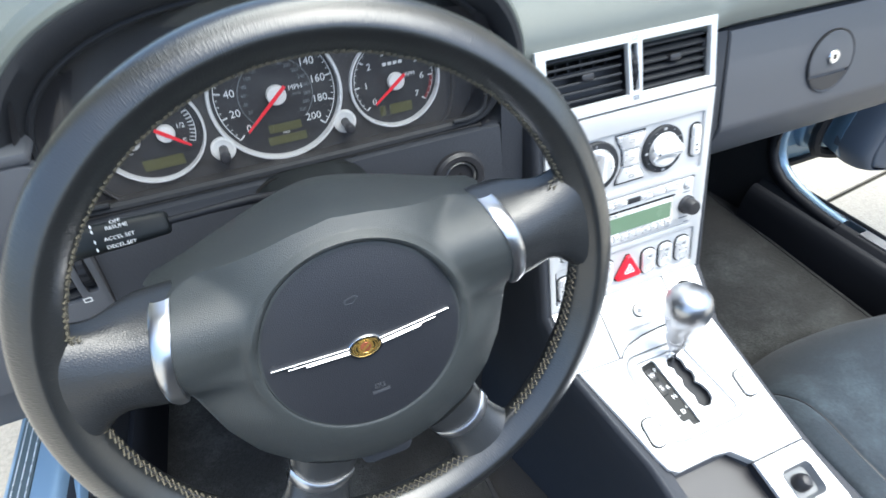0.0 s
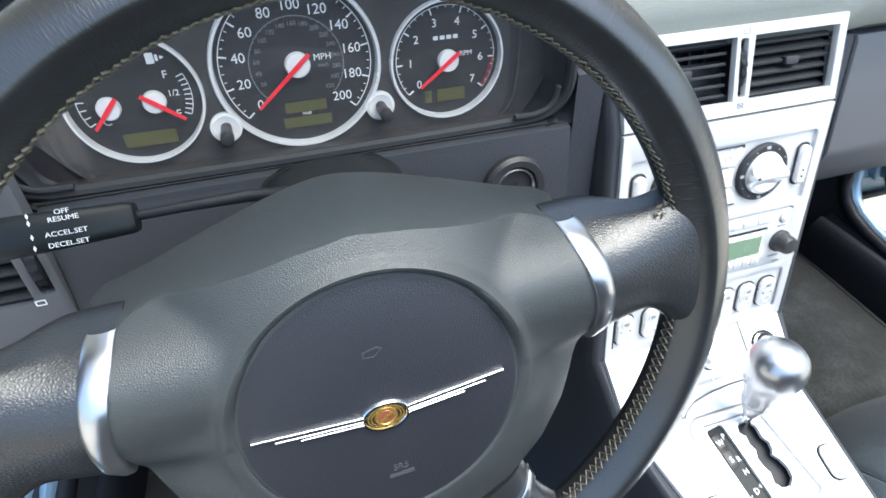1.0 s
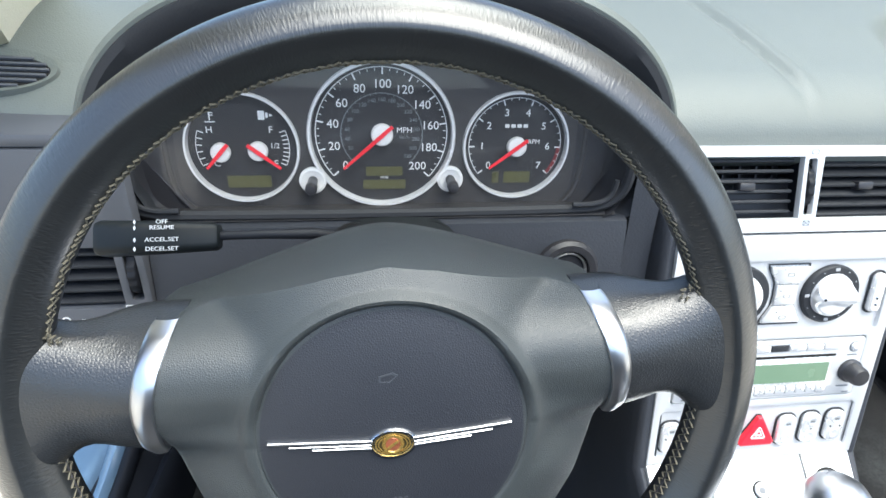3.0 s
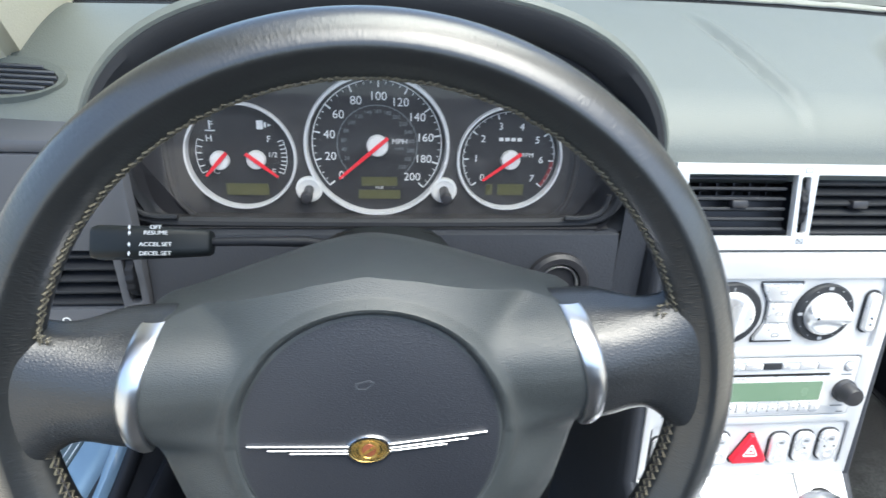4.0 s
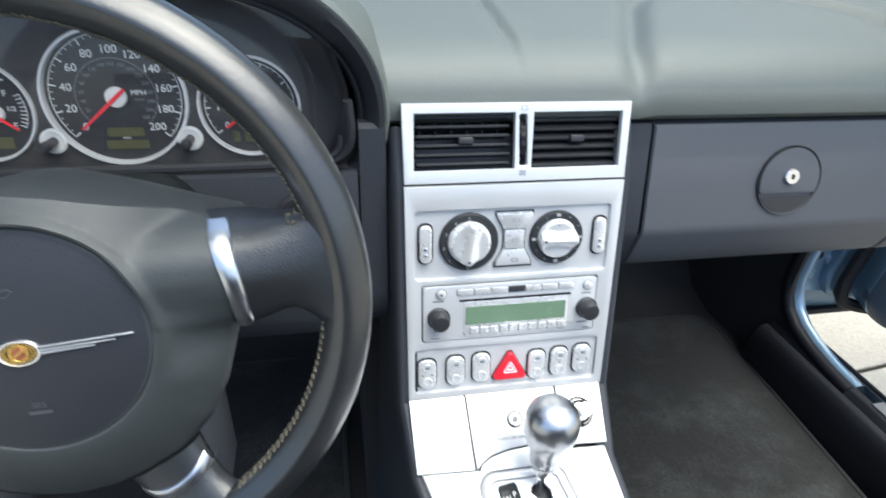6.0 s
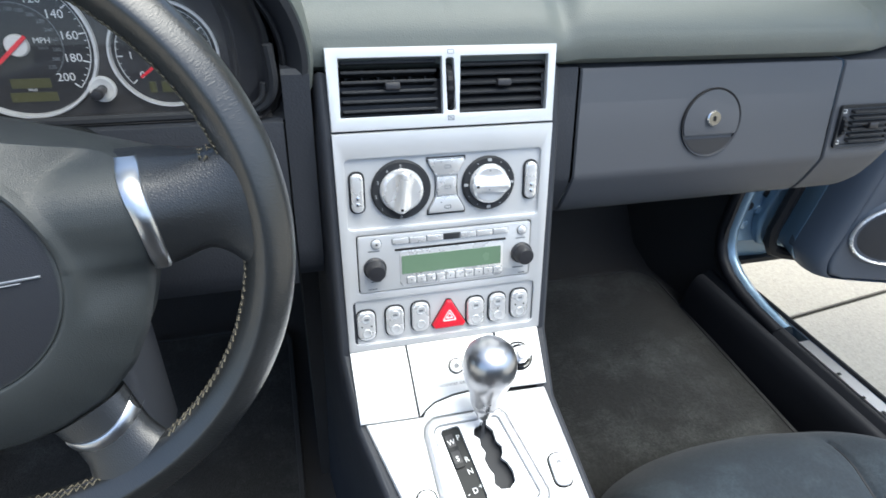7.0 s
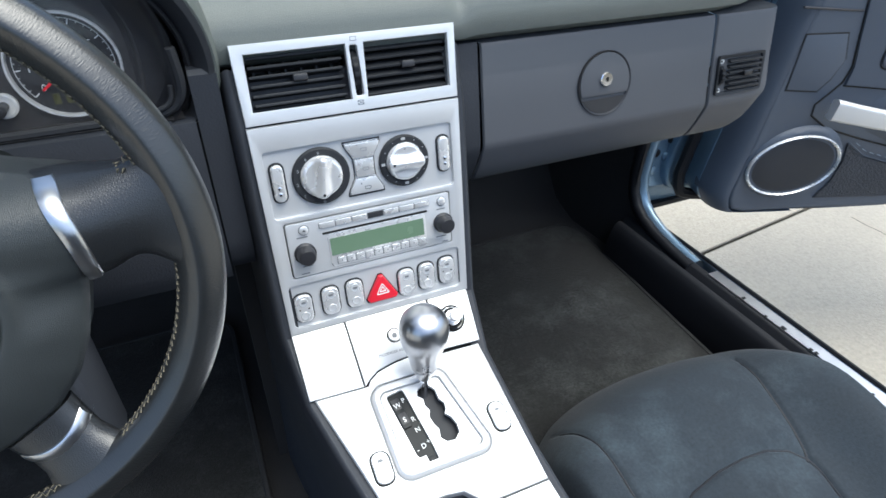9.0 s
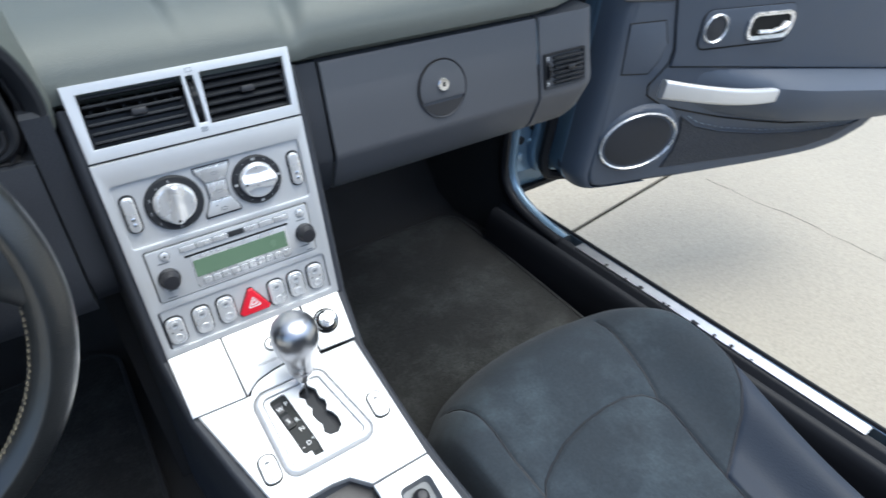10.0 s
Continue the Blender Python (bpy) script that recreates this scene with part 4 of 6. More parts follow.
def build_radio():
    w, h = RADIO[1] - RADIO[0], RADIO[3] - RADIO[2]
    m = at(MS, RADIO[0], RADIO[3], 0.0)
    def uv(u, v, z=0.0):
        return m @ Matrix.Translation((u * w, -v * h, z))
    ob = thing("car_radio", MS @ Vector(((RADIO[0] + RADIO[1]) / 2, RADIO[2], 0)), "silver car radio with a green display and black knobs", "car radio")
    part("faceplate", plate(rrect(w - 0.0022, h - 0.0022, 0.003, w / 2, -h / 2), 0.0062, m, bevel=0.0016, base=-0.002), M_SILVER, ob)
    part("surround_gap", plate(rrect(w + 0.001, h + 0.001, 0.003, w / 2, -h / 2), 0.0010, m, base=-0.002), M_HOOD, ob)
    part("display_bezel", plate(rrect(0.60 * w, 0.62 * h, 0.004, 0.53 * w, -0.62 * h), 0.0010, m, base=0.0040, bevel=0.0006), M_SILVER2, ob)
    part("display", plate(rrect(0.575 * w, 0.315 * h, 0.0008, 0.5275 * w, -0.555 * h), 0.0006, m, base=0.0048), M_GREENLCD, ob, "unlit green liquid crystal display")
    part("disc_slot", plate(rrect(0.64 * w, 0.0022, 0.0008, 0.525 * w, -0.285 * h), 0.0005, m, base=0.0042), M_VOID, ob, "black disc slot")
    part("key_bed", plate(rrect(0.67 * w, 0.0066, 0.0008, 0.525 * w, -0.135 * h), 0.0006, m, base=0.0040), M_GREYPRINT, ob)
    part("key_bed", plate(rrect(0.56 * w, 0.0082, 0.001, 0.545 * w, -0.825 * h), 0.0004, m, base=0.0048), M_GREYPRINT, ob)
    for k in range(7):
        u = 0.19 + 0.67 * (k + 0.5) / 7
        part("key", plate(rrect(0.67 * w / 7 - 0.0011, 0.0058, 0.0008, u * w, -0.135 * h), 0.0018, m, base=0.0040, bevel=0.0005), M_HOOD if k == 3 else M_SILVER2, ob)
    for k in range(10):
        u = 0.265 + 0.56 * (k + 0.5) / 10
        key = part("preset_key", plate(rrect(0.56 * w / 10 - 0.0011, 0.0072, 0.0010, u * w, -0.825 * h), 0.0016, m, base=0.0046, bevel=0.0005), M_SILVER2, ob)
        part("key_dot", plate(circle(0.0006, u * w, -0.825 * h, 8), 0.0002, m, base=0.0062), M_HOOD, key)
    for u, v in ((0.092, 0.56), (0.942, 0.565)):
        part("knob", lathe([(0.0112, 0.0), (0.0112, 0.003), (0.0095, 0.0042), (0.0088, 0.0135), (0.0075, 0.0155), (0.0005, 0.0160)], uv(u, v, 0.0038), 30), M_BLACK, ob, "round black rubber knob")
    for u, v in ((0.105, 0.15), (0.94, 0.16)):
        b = part("round_key", lathe([(0.0046, 0), (0.0046, 0.0016), (0.0036, 0.0022), (0.0005, 0.0022)], uv(u, v, 0.004), 22), M_SILVER2, ob)
        part("key_ring", ring_plate(circle(0.0054, n=22), circle(0.0047, n=22), 0, 0.0004, uv(u, v, 0.0042)), M_GREYPRINT, b)
    part("eject_mark", plate([(-0.0016, -0.001), (0.0016, -0.001), (0, 0.0012)], 0.0003, uv(0.105, 0.15, 0.0062)), M_HOOD, ob)
    parts("print", [plate(rrect(0.011, 0.0014, 0.0003), 0.0003, uv(0.09, 0.27, 0.0042)), plate(rrect(0.010, 0.0012, 0.0003), 0.0003, uv(0.095, 0.80, 0.0042)), plate(rrect(0.009, 0.0010, 0.0003), 0.0003, uv(0.075, 0.93, 0.0042)), plate(rrect(0.010, 0.0012, 0.0003), 0.0003, uv(0.935, 0.30, 0.0042)), plate(rrect(0.012, 0.0012, 0.0003), 0.0003, uv(0.925, 0.83, 0.0042)), plate(rrect(0.007, 0.0010, 0.0003), 0.0003, uv(0.95, 0.94, 0.0042))], M_GREYPRINT, ob, "small unreadable legends")


build_radio()


def build_ash_row():
    part("ashtray_lid", plate([(-0.1030, 0.0), (-0.0445, -0.002), (-0.0465, 0.0715), (-0.1040, 0.0715)], 0.006, MA, bevel=0.0022, base=-0.003), M_SILVER, console, "silver ashtray lid")
    mid = [(-0.0430, -0.002), (-0.036, 0.004), (-0.026, 0.010), (-0.006, 0.0145), (0.020, 0.0165), (0.050, 0.0165), (0.0505, 0.0715), (-0.0450, 0.0715)]
    part("lamp_panel", plate(mid, 0.006, MA, bevel=0.0018, base=-0.003), M_SILVER, console)
    fill = [(-0.0405, -0.004)] + [(x, y - 0.0016) for x, y in mid[1:6]] + [(0.0505, -0.004)]
    part("bezel_top", plate(fill, 0.0055, MA, bevel=0.0012, base=-0.003), M_SILVER, console)
    part("lighter_panel", plate([(0.0520, 0.012), (0.0975, 0.010), (0.1020, 0.0715), (0.0525, 0.0715)], 0.006, MA, bevel=0.0018, base=-0.003), M_SILVER, console)
    part("print", lettering("PASSENGER AIRBAG OFF", 0.0042, at(MA, 0.003, 0.0245, 0.0030)), M_GREYPRINT, console)
    lamp = part("warning_lamp", lathe([(0.0072, 0), (0.0072, 0.0022), (0.0062, 0.0030), (0.0058, 0.0016), (0.0005, 0.0018)], at(MA, 0.003, 0.0425, 0.0028), 26), M_SILVER2, console, "round airbag lamp")
    part("lamp_gap", ring_plate(circle(0.0084, n=28), circle(0.0072, n=28), 0, 0.0004, at(MA, 0.003, 0.0425, 0.0030)), M_VOID, lamp)
    part("lamp_symbol", plate(circle(0.0032, n=12), 0.0003, at(MA, 0.003, 0.0425, 0.0046)), M_GREYPRINT, lamp)
    lt = thing("cigarette_lighter", MA @ Vector((0.073, 0.0425, 0)), "chrome cigarette lighter with a round knob in its socket", "cigarette lighter")
    part("socket_ring", lathe([(0.0135, 0.002), (0.0135, 0.0050), (0.0122, 0.0058), (0.0108, 0.0050), (0.0105, 0.0020), (0.001, 0.001)], at(MA, 0.073, 0.0425), 34), M_CHROME, lt)
    part("socket_gap", ring_plate(circle(0.0158, n=34), circle(0.0134, n=34), 0, 0.0005, at(MA, 0.073, 0.0425, 0.0029)), M_VOID, lt)
    part("socket_bore", ring_plate(circle(0.0122, n=34), circle(0.0094, n=34), 0, 0.0003, at(MA, 0.073, 0.0425, 0.0056)), M_VOID, lt)
    part("sleeve", lathe([(0.0095, 0.0), (0.0095, 0.0085), (0.0085, 0.0095), (0.006, 0.0095), (0.0005, 0.0095)], at(MA, 0.073, 0.0425), 28), M_ALU, lt)
    part("knob", lathe([(0.0060, 0.009), (0.0062, 0.018), (0.0075, 0.020), (0.0078, 0.0235), (0.0066, 0.0255), (0.0005, 0.0262)], at(MA, 0.073, 0.0425), 24), M_SILVER2, lt)


build_ash_row()


def bezel_outline(d):
    """Rounded border of the shift gate, drawn in by d."""
    out = []
    for (x, y), r, k in (((0.0610, -0.0040), 0.016, 0), ((-0.0430, -0.0040), 0.018, 1), ((-0.0415, -0.1100), 0.016, 2), ((0.0640, -0.1100), 0.016, 3)):
        x, y = x + d * (-1 if x > 0 else 1), y + d * (-1 if y > -0.05 else 1)
        r = max(0.003, r - d)
        if k == 0:
            x -= 0.014
        ox, oy = x + r * (1 if k in (1, 2) else -1), y + r * (1 if k in (2, 3) else -1)
        out += [(ox + r * math.cos(radians(90 * k + 15 * i)), oy + r * math.sin(radians(90 * k + 15 * i))) for i in range(7)]
    return out


def build_gear_plate():
    bez = bezel_outline(0.0)
    outer = [(-0.0975, 0.0005), (-0.046, -0.0015), (0.0498, -0.0015), (0.0510, 0.0100), (0.0965, 0.0085), (0.0980, -0.050), (0.1015, -0.1555), (0.0325, -0.1555), (0.0145, -0.1375), (-0.004, -0.1345), (-0.052, -0.1350), (-0.0610, -0.1285), (-0.0665, -0.113), (-0.0780, -0.070)]
    part("gear_plate", plate(outer, 0.012, MB, holes=[bez], bevel=0.0035, seg=4, base=-0.010), M_SILVER, console, "bright silver plate round the gear lever")
    part("rear_plate", plate([(0.0325, -0.1570), (0.1015, -0.1570), (0.1105, -0.230), (0.128, -0.34), (0.040, -0.34), (0.0365, -0.22)], 0.006, MB, holes=[rrect(0.038, 0.034, 0.006, 0.072, -0.193)], bevel=0.002, base=-0.004), M_SILVER, console)
    lip = [(0.0, -0.004), (0.0008, -0.0002), (0.0022, 0.0030), (0.0036, 0.0044), (0.0050, 0.0050), (0.0085, 0.0050), (0.0098, 0.0044), (0.0104, 0.0030), (0.0104, -0.006)]
    part("bezel", loft([[at(MB, x, y, z).translation for x, y in bezel_outline(d)] for d, z in lip], ring=True), M_SILVER, console, "raised silver border of the shift gate")
    ind = [(0.0100, -0.034), (0.0100, 0.033), (0.0090, 0.036), (0.0070, 0.037), (-0.0070, 0.037), (-0.0090, 0.036), (-0.0100, 0.033), (-0.0100, -0.033), (-0.0085, -0.0365), (-0.0015, -0.037), (-0.0015, -0.0445), (0.0005, -0.0472), (0.0070, -0.0472), (0.0092, -0.0450), (0.0095, -0.0370)]
    ind_m = at(MB, -0.0115, -0.0545, -0.0022, 8)
    gate = [(0.008, -0.0235), (0.014, -0.02), (0.022, -0.0215), (0.027, -0.0285), (0.027, -0.0395), (0.031, -0.0455), (0.03, -0.0525), (0.027, -0.0565), (0.032, -0.0625), (0.035, -0.0715), (0.034, -0.0805), (0.027, -0.0865), (0.018, -0.0855), (0.013, -0.0795), (0.015, -0.0705), (0.012, -0.0645), (0.01, -0.0555), (0.013, -0.0485), (0.01, -0.0415), (0.011, -0.0345), (0.006, -0.0295)]
    ring = [tuple((MB.inverted_safe() @ (ind_m @ Vector((x, y, 0))))[:2]) for x, y in ind]
    part("gate_plate", plate(bezel_outline(0.0112), 0.0045, MB, holes=[ring, gate], bevel=0.0010, base=-0.003), M_SILVER, console, "raised silver shift gate")
    part("gate_well", plate(bezel_outline(0.005), 0.001, MB, base=-0.010), M_HOOD, console)
    strip = part("indicator", plate(ind, 0.0020, ind_m, base=-0.002), M_INDICATOR, console, "black gear indicator strip")
    part("mode_switch", plate(rrect(0.0105, 0.034, 0.002, -0.0035, 0.014), 0.0030, ind_m, base=0.0, bevel=0.0008), M_INDICATOR, strip, "raised black mode switch")
    part("release_tab", plate(rrect(0.0085, 0.0065, 0.0015, 0.0040, -0.0425), 0.0014, ind_m, base=0.0, bevel=0.0005), M_INDICATOR, strip)
    for y in (0.0235, 0.0065):
        part("mode_key", plate(rrect(0.0086, 0.0125, 0.0015, -0.0035, y + 0.001), 0.0006, ind_m, base=0.0028, bevel=0.0003), M_BLACK, strip)
    parts("letter", [*[lettering(s, 0.0074, at(ind_m, x, y, 0.0002)) for s, x, y in (("P", 0.0058, 0.026), ("R", 0.0058, 0.003), ("N", 0.0045, -0.009), ("D", 0.002, -0.027), ("-", -0.0055, -0.028), ("+", 0.0085, -0.025))]], M_WHITE, strip, "white gear letters")
    parts("mode_letter", [*[lettering(s, 0.0074, at(ind_m, -0.0035, y, 0.0036)) for s, y in (("W", 0.0225), ("S", 0.0055))]], M_RINGS, strip)
    for sx, sy in ((-0.0540, -0.0890), (0.0810, -0.0795)):
        sw = thing("seat_heater_switch", MB @ Vector((sx, sy, 0)), "silver oval push switch on the gear plate", "switch", "gear plate switches")
        part("slot", plate(rrect(0.0208, 0.0348, 0.0086, sx, sy), 0.0008, MB, base=0.002), M_VOID, sw)
        key = part("key", plate(rrect(0.0178, 0.0318, 0.0075, sx, sy), 0.0035, MB, base=0.002, bevel=0.0016, seg=3), M_SILVER2, sw)
        part("dimple", lathe([(0.0058, 0), (0.0050, 0.0006), (0.003, 0.0001), (0.0005, 0.0)], at(MB, sx, sy - 0.007, 0.0054), 18), M_SILVER, key)
        part("symbol", plate(rrect(0.006, 0.0034, 0.001), 0.0003, at(MB, sx, sy + 0.007, 0.0055)), M_GREYPRINT, key)
    mir = thing("mirror_switch", MB @ Vector((0.072, -0.193, 0)), "black mirror joystick in a square silver recess", "mirror switch")
    part("well", loft([[(0.072 + x, -0.193 + y, z) for x, y in rrect(0.038 - k, 0.034 - k, 0.006)] for z, k in ((0.002, 0), (-0.008, 0.006), (-0.009, 0.02))], ring=True), M_GREYPRINT, mir)
    mir.children[0].data.transform(MB)
    part("well_floor", plate(rrect(0.034, 0.030, 0.004, 0.072, -0.193), 0.001, MB, base=-0.010), M_HOOD, mir)
    part("stick", lathe([(0.0095, -0.009), (0.0095, -0.003), (0.0080, 0.003), (0.0050, 0.007), (0.0005, 0.0082)], at(MB, 0.072, -0.193), 20), M_BLACK, mir)
    # cup bay left of the rear plate
    cup = [[(XC - 0.064, 0.25, 0.400), (XC - 0.064, 0.02, 0.372)], [(XC - 0.060, 0.25, 0.398), (XC - 0.060, 0.02, 0.370)], [(XC - 0.054, 0.238, 0.36), (XC - 0.054, 0.03, 0.33)], [(XC + 0.030, 0.238, 0.36), (XC + 0.030, 0.03, 0.33)], [(XC + 0.036, 0.235, 0.40), (XC + 0.036, 0.02, 0.36)]]
    part("cup_bay", loft(cup), M_BLACK, console, "dark plastic tray behind the gear plate")
    part("cup_wall", loft([[(XC - 0.068, 0.247, 0.412), (XC + 0.020, 0.247, 0.414), (XC + 0.034, 0.228, 0.409)], [(XC - 0.062, 0.238, 0.36), (XC + 0.016, 0.238, 0.36), (XC + 0.030, 0.225, 0.36)]]), M_DASHLOW, console)


build_gear_plate()


def build_lever():
    ob = thing("gear_lever", (0.359, 0.350, 0.446), "satin metal gear knob with a rounded head on a thin stem", "gear lever")
    m = Matrix.Translation((0.359, 0.350, 0.446)) @ pose(0, 0, 0, -2, 0, 0)
    prof = [(0.0138, 0.0396), (0.0148, 0.0401), (0.0152, 0.0410), (0.0160, 0.048), (0.0172, 0.055), (0.0198, 0.0625), (0.0228, 0.070), (0.0250, 0.079), (0.0258, 0.087), (0.0250, 0.095), (0.0226, 0.102), (0.0180, 0.1075), (0.0115, 0.1110), (0.005, 0.1123), (0.0004, 0.1125)]
    part("knob", lathe(prof, m, 44), M_KNOB, ob)
    part("collar", lathe([(0.0058, 0.0170), (0.0075, 0.0200), (0.0102, 0.0265), (0.0126, 0.0325), (0.0145, 0.0382), (0.0142, 0.0391), (0.0132, 0.0394), (0.0005, 0.0398)], m, 32), M_KNOB, ob, "tapered metal collar under the knob")
    part("stem", lathe([(0.0048, -0.02), (0.0048, 0.012), (0.0060, 0.016), (0.0060, 0.022), (0.0005, 0.022)], m, 20), M_CHROME, ob)


build_lever()


# ---- instrument cluster ----
def build_cluster():
    ob = thing("instrument_cluster", (0, 0.54, 0.716), "gauge cluster with three chrome-ringed dials and red needles", "instrument cluster")
    outl = [(x, (z - 0.762) / 0.993) for x, z in arch(0.185, 0.876, 40)]
    outl = outl + [(0.170, -0.026), (0.155, -0.045), (-0.139, -0.045), (-0.154, -0.026)]
    gs = (("speedometer", 0.0, 0.0180, 0.0575, "large speedometer dial"), ("temperature_gauge", -0.1055, 0.0085, 0.0428, "twin temperature and fuel dial"), ("tachometer", 0.1068, 0.0095, 0.0436, "tachometer dial"))
    part("face", plate(outl, 0.002, MG, base=-0.002, holes=[circle(r * 0.95, x, y, 40) for _, x, y, r, _ in gs]), M_FACE, ob, "grey plastic gauge surround")
    part("lower_shelf", loft([[(x, y, z) for x in (-0.186, -0.1, 0, 0.1, 0.188)] for y, z in ((0.534, 0.7235), (0.527, 0.7240), (0.516, 0.7260), (0.507, 0.7275), (0.502, 0.7250))]), M_FACE, ob)
    rim = [(-0.187, 0.500, 0.788), (-0.190, 0.501, 0.758), (-0.186, 0.503, 0.741), (-0.172, 0.505, 0.7315), (-0.14, 0.506, 0.7285), (0, 0.506, 0.7275), (0.14, 0.506, 0.7285), (0.173, 0.505, 0.7315), (0.187, 0.503, 0.741), (0.192, 0.501, 0.758), (0.190, 0.500, 0.788)]
    part("surround_lip", tube(rounded(rim, 6), 0.0042, 8), M_HOOD, ob, "rounded dark lip round the gauges")
    for sx in (-1, 1):
        side = ((0.120, 0.150, 0.7185), (0.147, 0.176, 0.7205), (0.160, 0.190, 0.730), (0.166, 0.1945, 0.745), (0.168, 0.196, 0.775), (0.166, 0.195, 0.80), (0.155, 0.185, 0.83))
        tr = [[(0.001 + sx * (a - 0.014 + (b - a + 0.008) * t), y + 0.10 * (z - 0.745) * (1 - t), z) for t, y in ((0, 0.5330), (0.18, 0.5300), (0.30, 0.5285), (0.70, 0.5265), (0.84, 0.5210), (0.90, 0.512), (0.95, 0.504), (1, 0.500))] for a, b, z in rounded(side, 5)]
        # blacker than the surround: shade of the recess put into the colour
        part("side_tray", loft(tr), M_BLACK, ob, "recessed tray beside the gauges")
        brim = [(0.001 + sx * (a - 0.006), 0.5335 + 0.118 * (z - 0.762) - 0.0022, z) for a, b, z in rounded(side, 5)]
        part("basin_brim", tube(brim, 0.0024, 8), M_FACE, ob, "rounded brim between the gauges and the side tray")
        slot = [(sx * x, 0.5015, z) for x, z in ((0.150, 0.7350), (0.166, 0.7352), (0.176, 0.7385), (0.1815, 0.7450), (0.183, 0.756))]
        part("inner_lip", tube(rounded(slot, 5), 0.0022, 8), M_HOOD, ob, "second lip inside the gauge surround")
    dials = {}
    for name, x, y, r, label in gs:
        d = part(name, plate(circle(r * 0.955, x, y, 48), 0.001, MG, base=-0.004), M_GAUGE, ob, label)
        dials[name] = d
        part("chrome_ring", lathe([(r * 0.940, -0.003), (r * 0.943, 0.0016), (r * 0.952, 0.0034), (r * 0.985, 0.0034), (r, 0.0015), (r, -0.001)], at(MG, x, y), 64, caps=False), M_RINGS, d, "thin chrome ring")
    def ticks(d, x, y, r, a0, a1, n, r0, r1, w, arc=True, mat=None, z=-0.0029):
        bits = []
        for k in range(n + 1):
            a = radians(a0 + (a1 - a0) * k / n)
            bits.append(plate(rrect((r1 - r0) * r, w, w * 0.2, n=1), 0.0003, at(MG, x + (r0 + r1) / 2 * r * math.cos(a), y + (r0 + r1) / 2 * r * math.sin(a), z) @ pose(0, 0, 0, 0, 0, math.degrees(a))))
        if arc:
            m = 40
            rows = [[(x + q * r * math.cos(radians(a0 + (a1 - a0) * k / m)), y + q * r * math.sin(radians(a0 + (a1 - a0) * k / m)), z + 0.0002) for q in (r1, r1 + 0.012)] for k in range(m + 1)]
            b = loft(rows)
            b.transform(MG)
            bits.append(b)
        part("tick_marks", merge(*bits), mat or M_WHITE, d)
    # speedometer
    sx, sy, sr = 0.0, 0.0185, 0.0575
    d = dials["speedometer"]
    ticks(d, sx, sy, sr, 221, -43, 10, 0.79, 0.88, 0.0011)
    ticks(d, sx, sy, sr, 221, -43, 40, 0.835, 0.87, 0.0005, False)
    ticks(d, sx, sy, sr, 221, -43, 32, 0.53, 0.545, 0.0004, True, M_GREYPRINT)
    for v in range(0, 201, 20):
        a = radians(221 - 264 * v / 200)
        part("numeral", lettering(str(v), 0.0093, at(MG, sx + 0.665 * sr * math.cos(a), sy + 0.665 * sr * math.sin(a), -0.0029)), M_WHITE, d)
    for v in range(20, 321, 20):
        a = radians(221 - 264 * (v / 1.609) / 200)
        part("small_numeral", lettering(str(v), 0.0042, at(MG, sx + 0.465 * sr * math.cos(a), sy + 0.465 * sr * math.sin(a), -0.0029)), M_GREYPRINT, d)
    part("print", lettering("MPH", 0.0062, at(MG, sx + 0.0175, sy + 0.003, -0.0029)), M_WHITE, d)
    part("small_print", lettering("km/h", 0.0036, at(MG, sx + 0.0175, sy - 0.0025, -0.0029)), M_GREYPRINT, d)
    part("display", plate(rrect(0.029, 0.0075, 0.0006, 0.0015, -0.0115), 0.0004, MG, base=-0.0029), M_OLIVELCD, d, "unlit olive display")
    part("display", plate(rrect(0.034, 0.0075, 0.0006, 0.0015, -0.0225), 0.0004, MG, base=-0.0029), M_OLIVELCD, d, "unlit olive display")
    part("print", lettering("MILES", 0.0026, at(MG, 0.0015, -0.0168, -0.0028)), M_WHITE, d)
    # temperature and fuel
    tx, ty, tr = -0.1055, 0.0085, 0.0428
    d = dials["temperature_gauge"]
    ticks(d, tx, ty, tr, 158, 205, 5, 0.70, 0.80, 0.0007)
    ticks(d, tx, ty, tr, 22, -25, 8, 0.70, 0.80, 0.0007)
    for s, px, py in (("H", -0.55, 0.31), ("C", -0.48, -0.30), ("F", 0.50, 0.31), ("E", 0.55, -0.31), ("1/2", 0.55, 0.02)):
        part("letter", lettering(s, 0.0072 if len(s) == 1 else 0.0058, at(MG, tx + px * tr, ty + py * tr, -0.0029)), M_WHITE, d)
    part("pump_symbol", merge(plate(rrect(0.0048, 0.0068, 0.0006), 0.0003, at(MG, tx + 0.0155, ty + 0.0245, -0.0029)), plate(rrect(0.0018, 0.0040, 0.0004), 0.0003, at(MG, tx + 0.0195, ty + 0.0245, -0.0029)), plate([(-0.001, -0.0012), (0.0015, 0), (-0.001, 0.0012)], 0.0003, at(MG, tx + 0.0225, ty + 0.0245, -0.0029))), M_WHITE, d)
    part("thermometer_symbol", merge(plate(rrect(0.0010, 0.0068, 0.0003), 0.0003, at(MG, tx - 0.022, ty + 0.0240, -0.0029)), *[plate(rrect(0.0026, 0.0006, 0.0002), 0.0003, at(MG, tx - 0.0205, ty + 0.0245 + 0.0018 * k, -0.0029)) for k in range(2)], plate(rrect(0.0075, 0.0008, 0.0003), 0.0003, at(MG, tx - 0.022, ty + 0.0195, -0.0029))), M_WHITE, d)
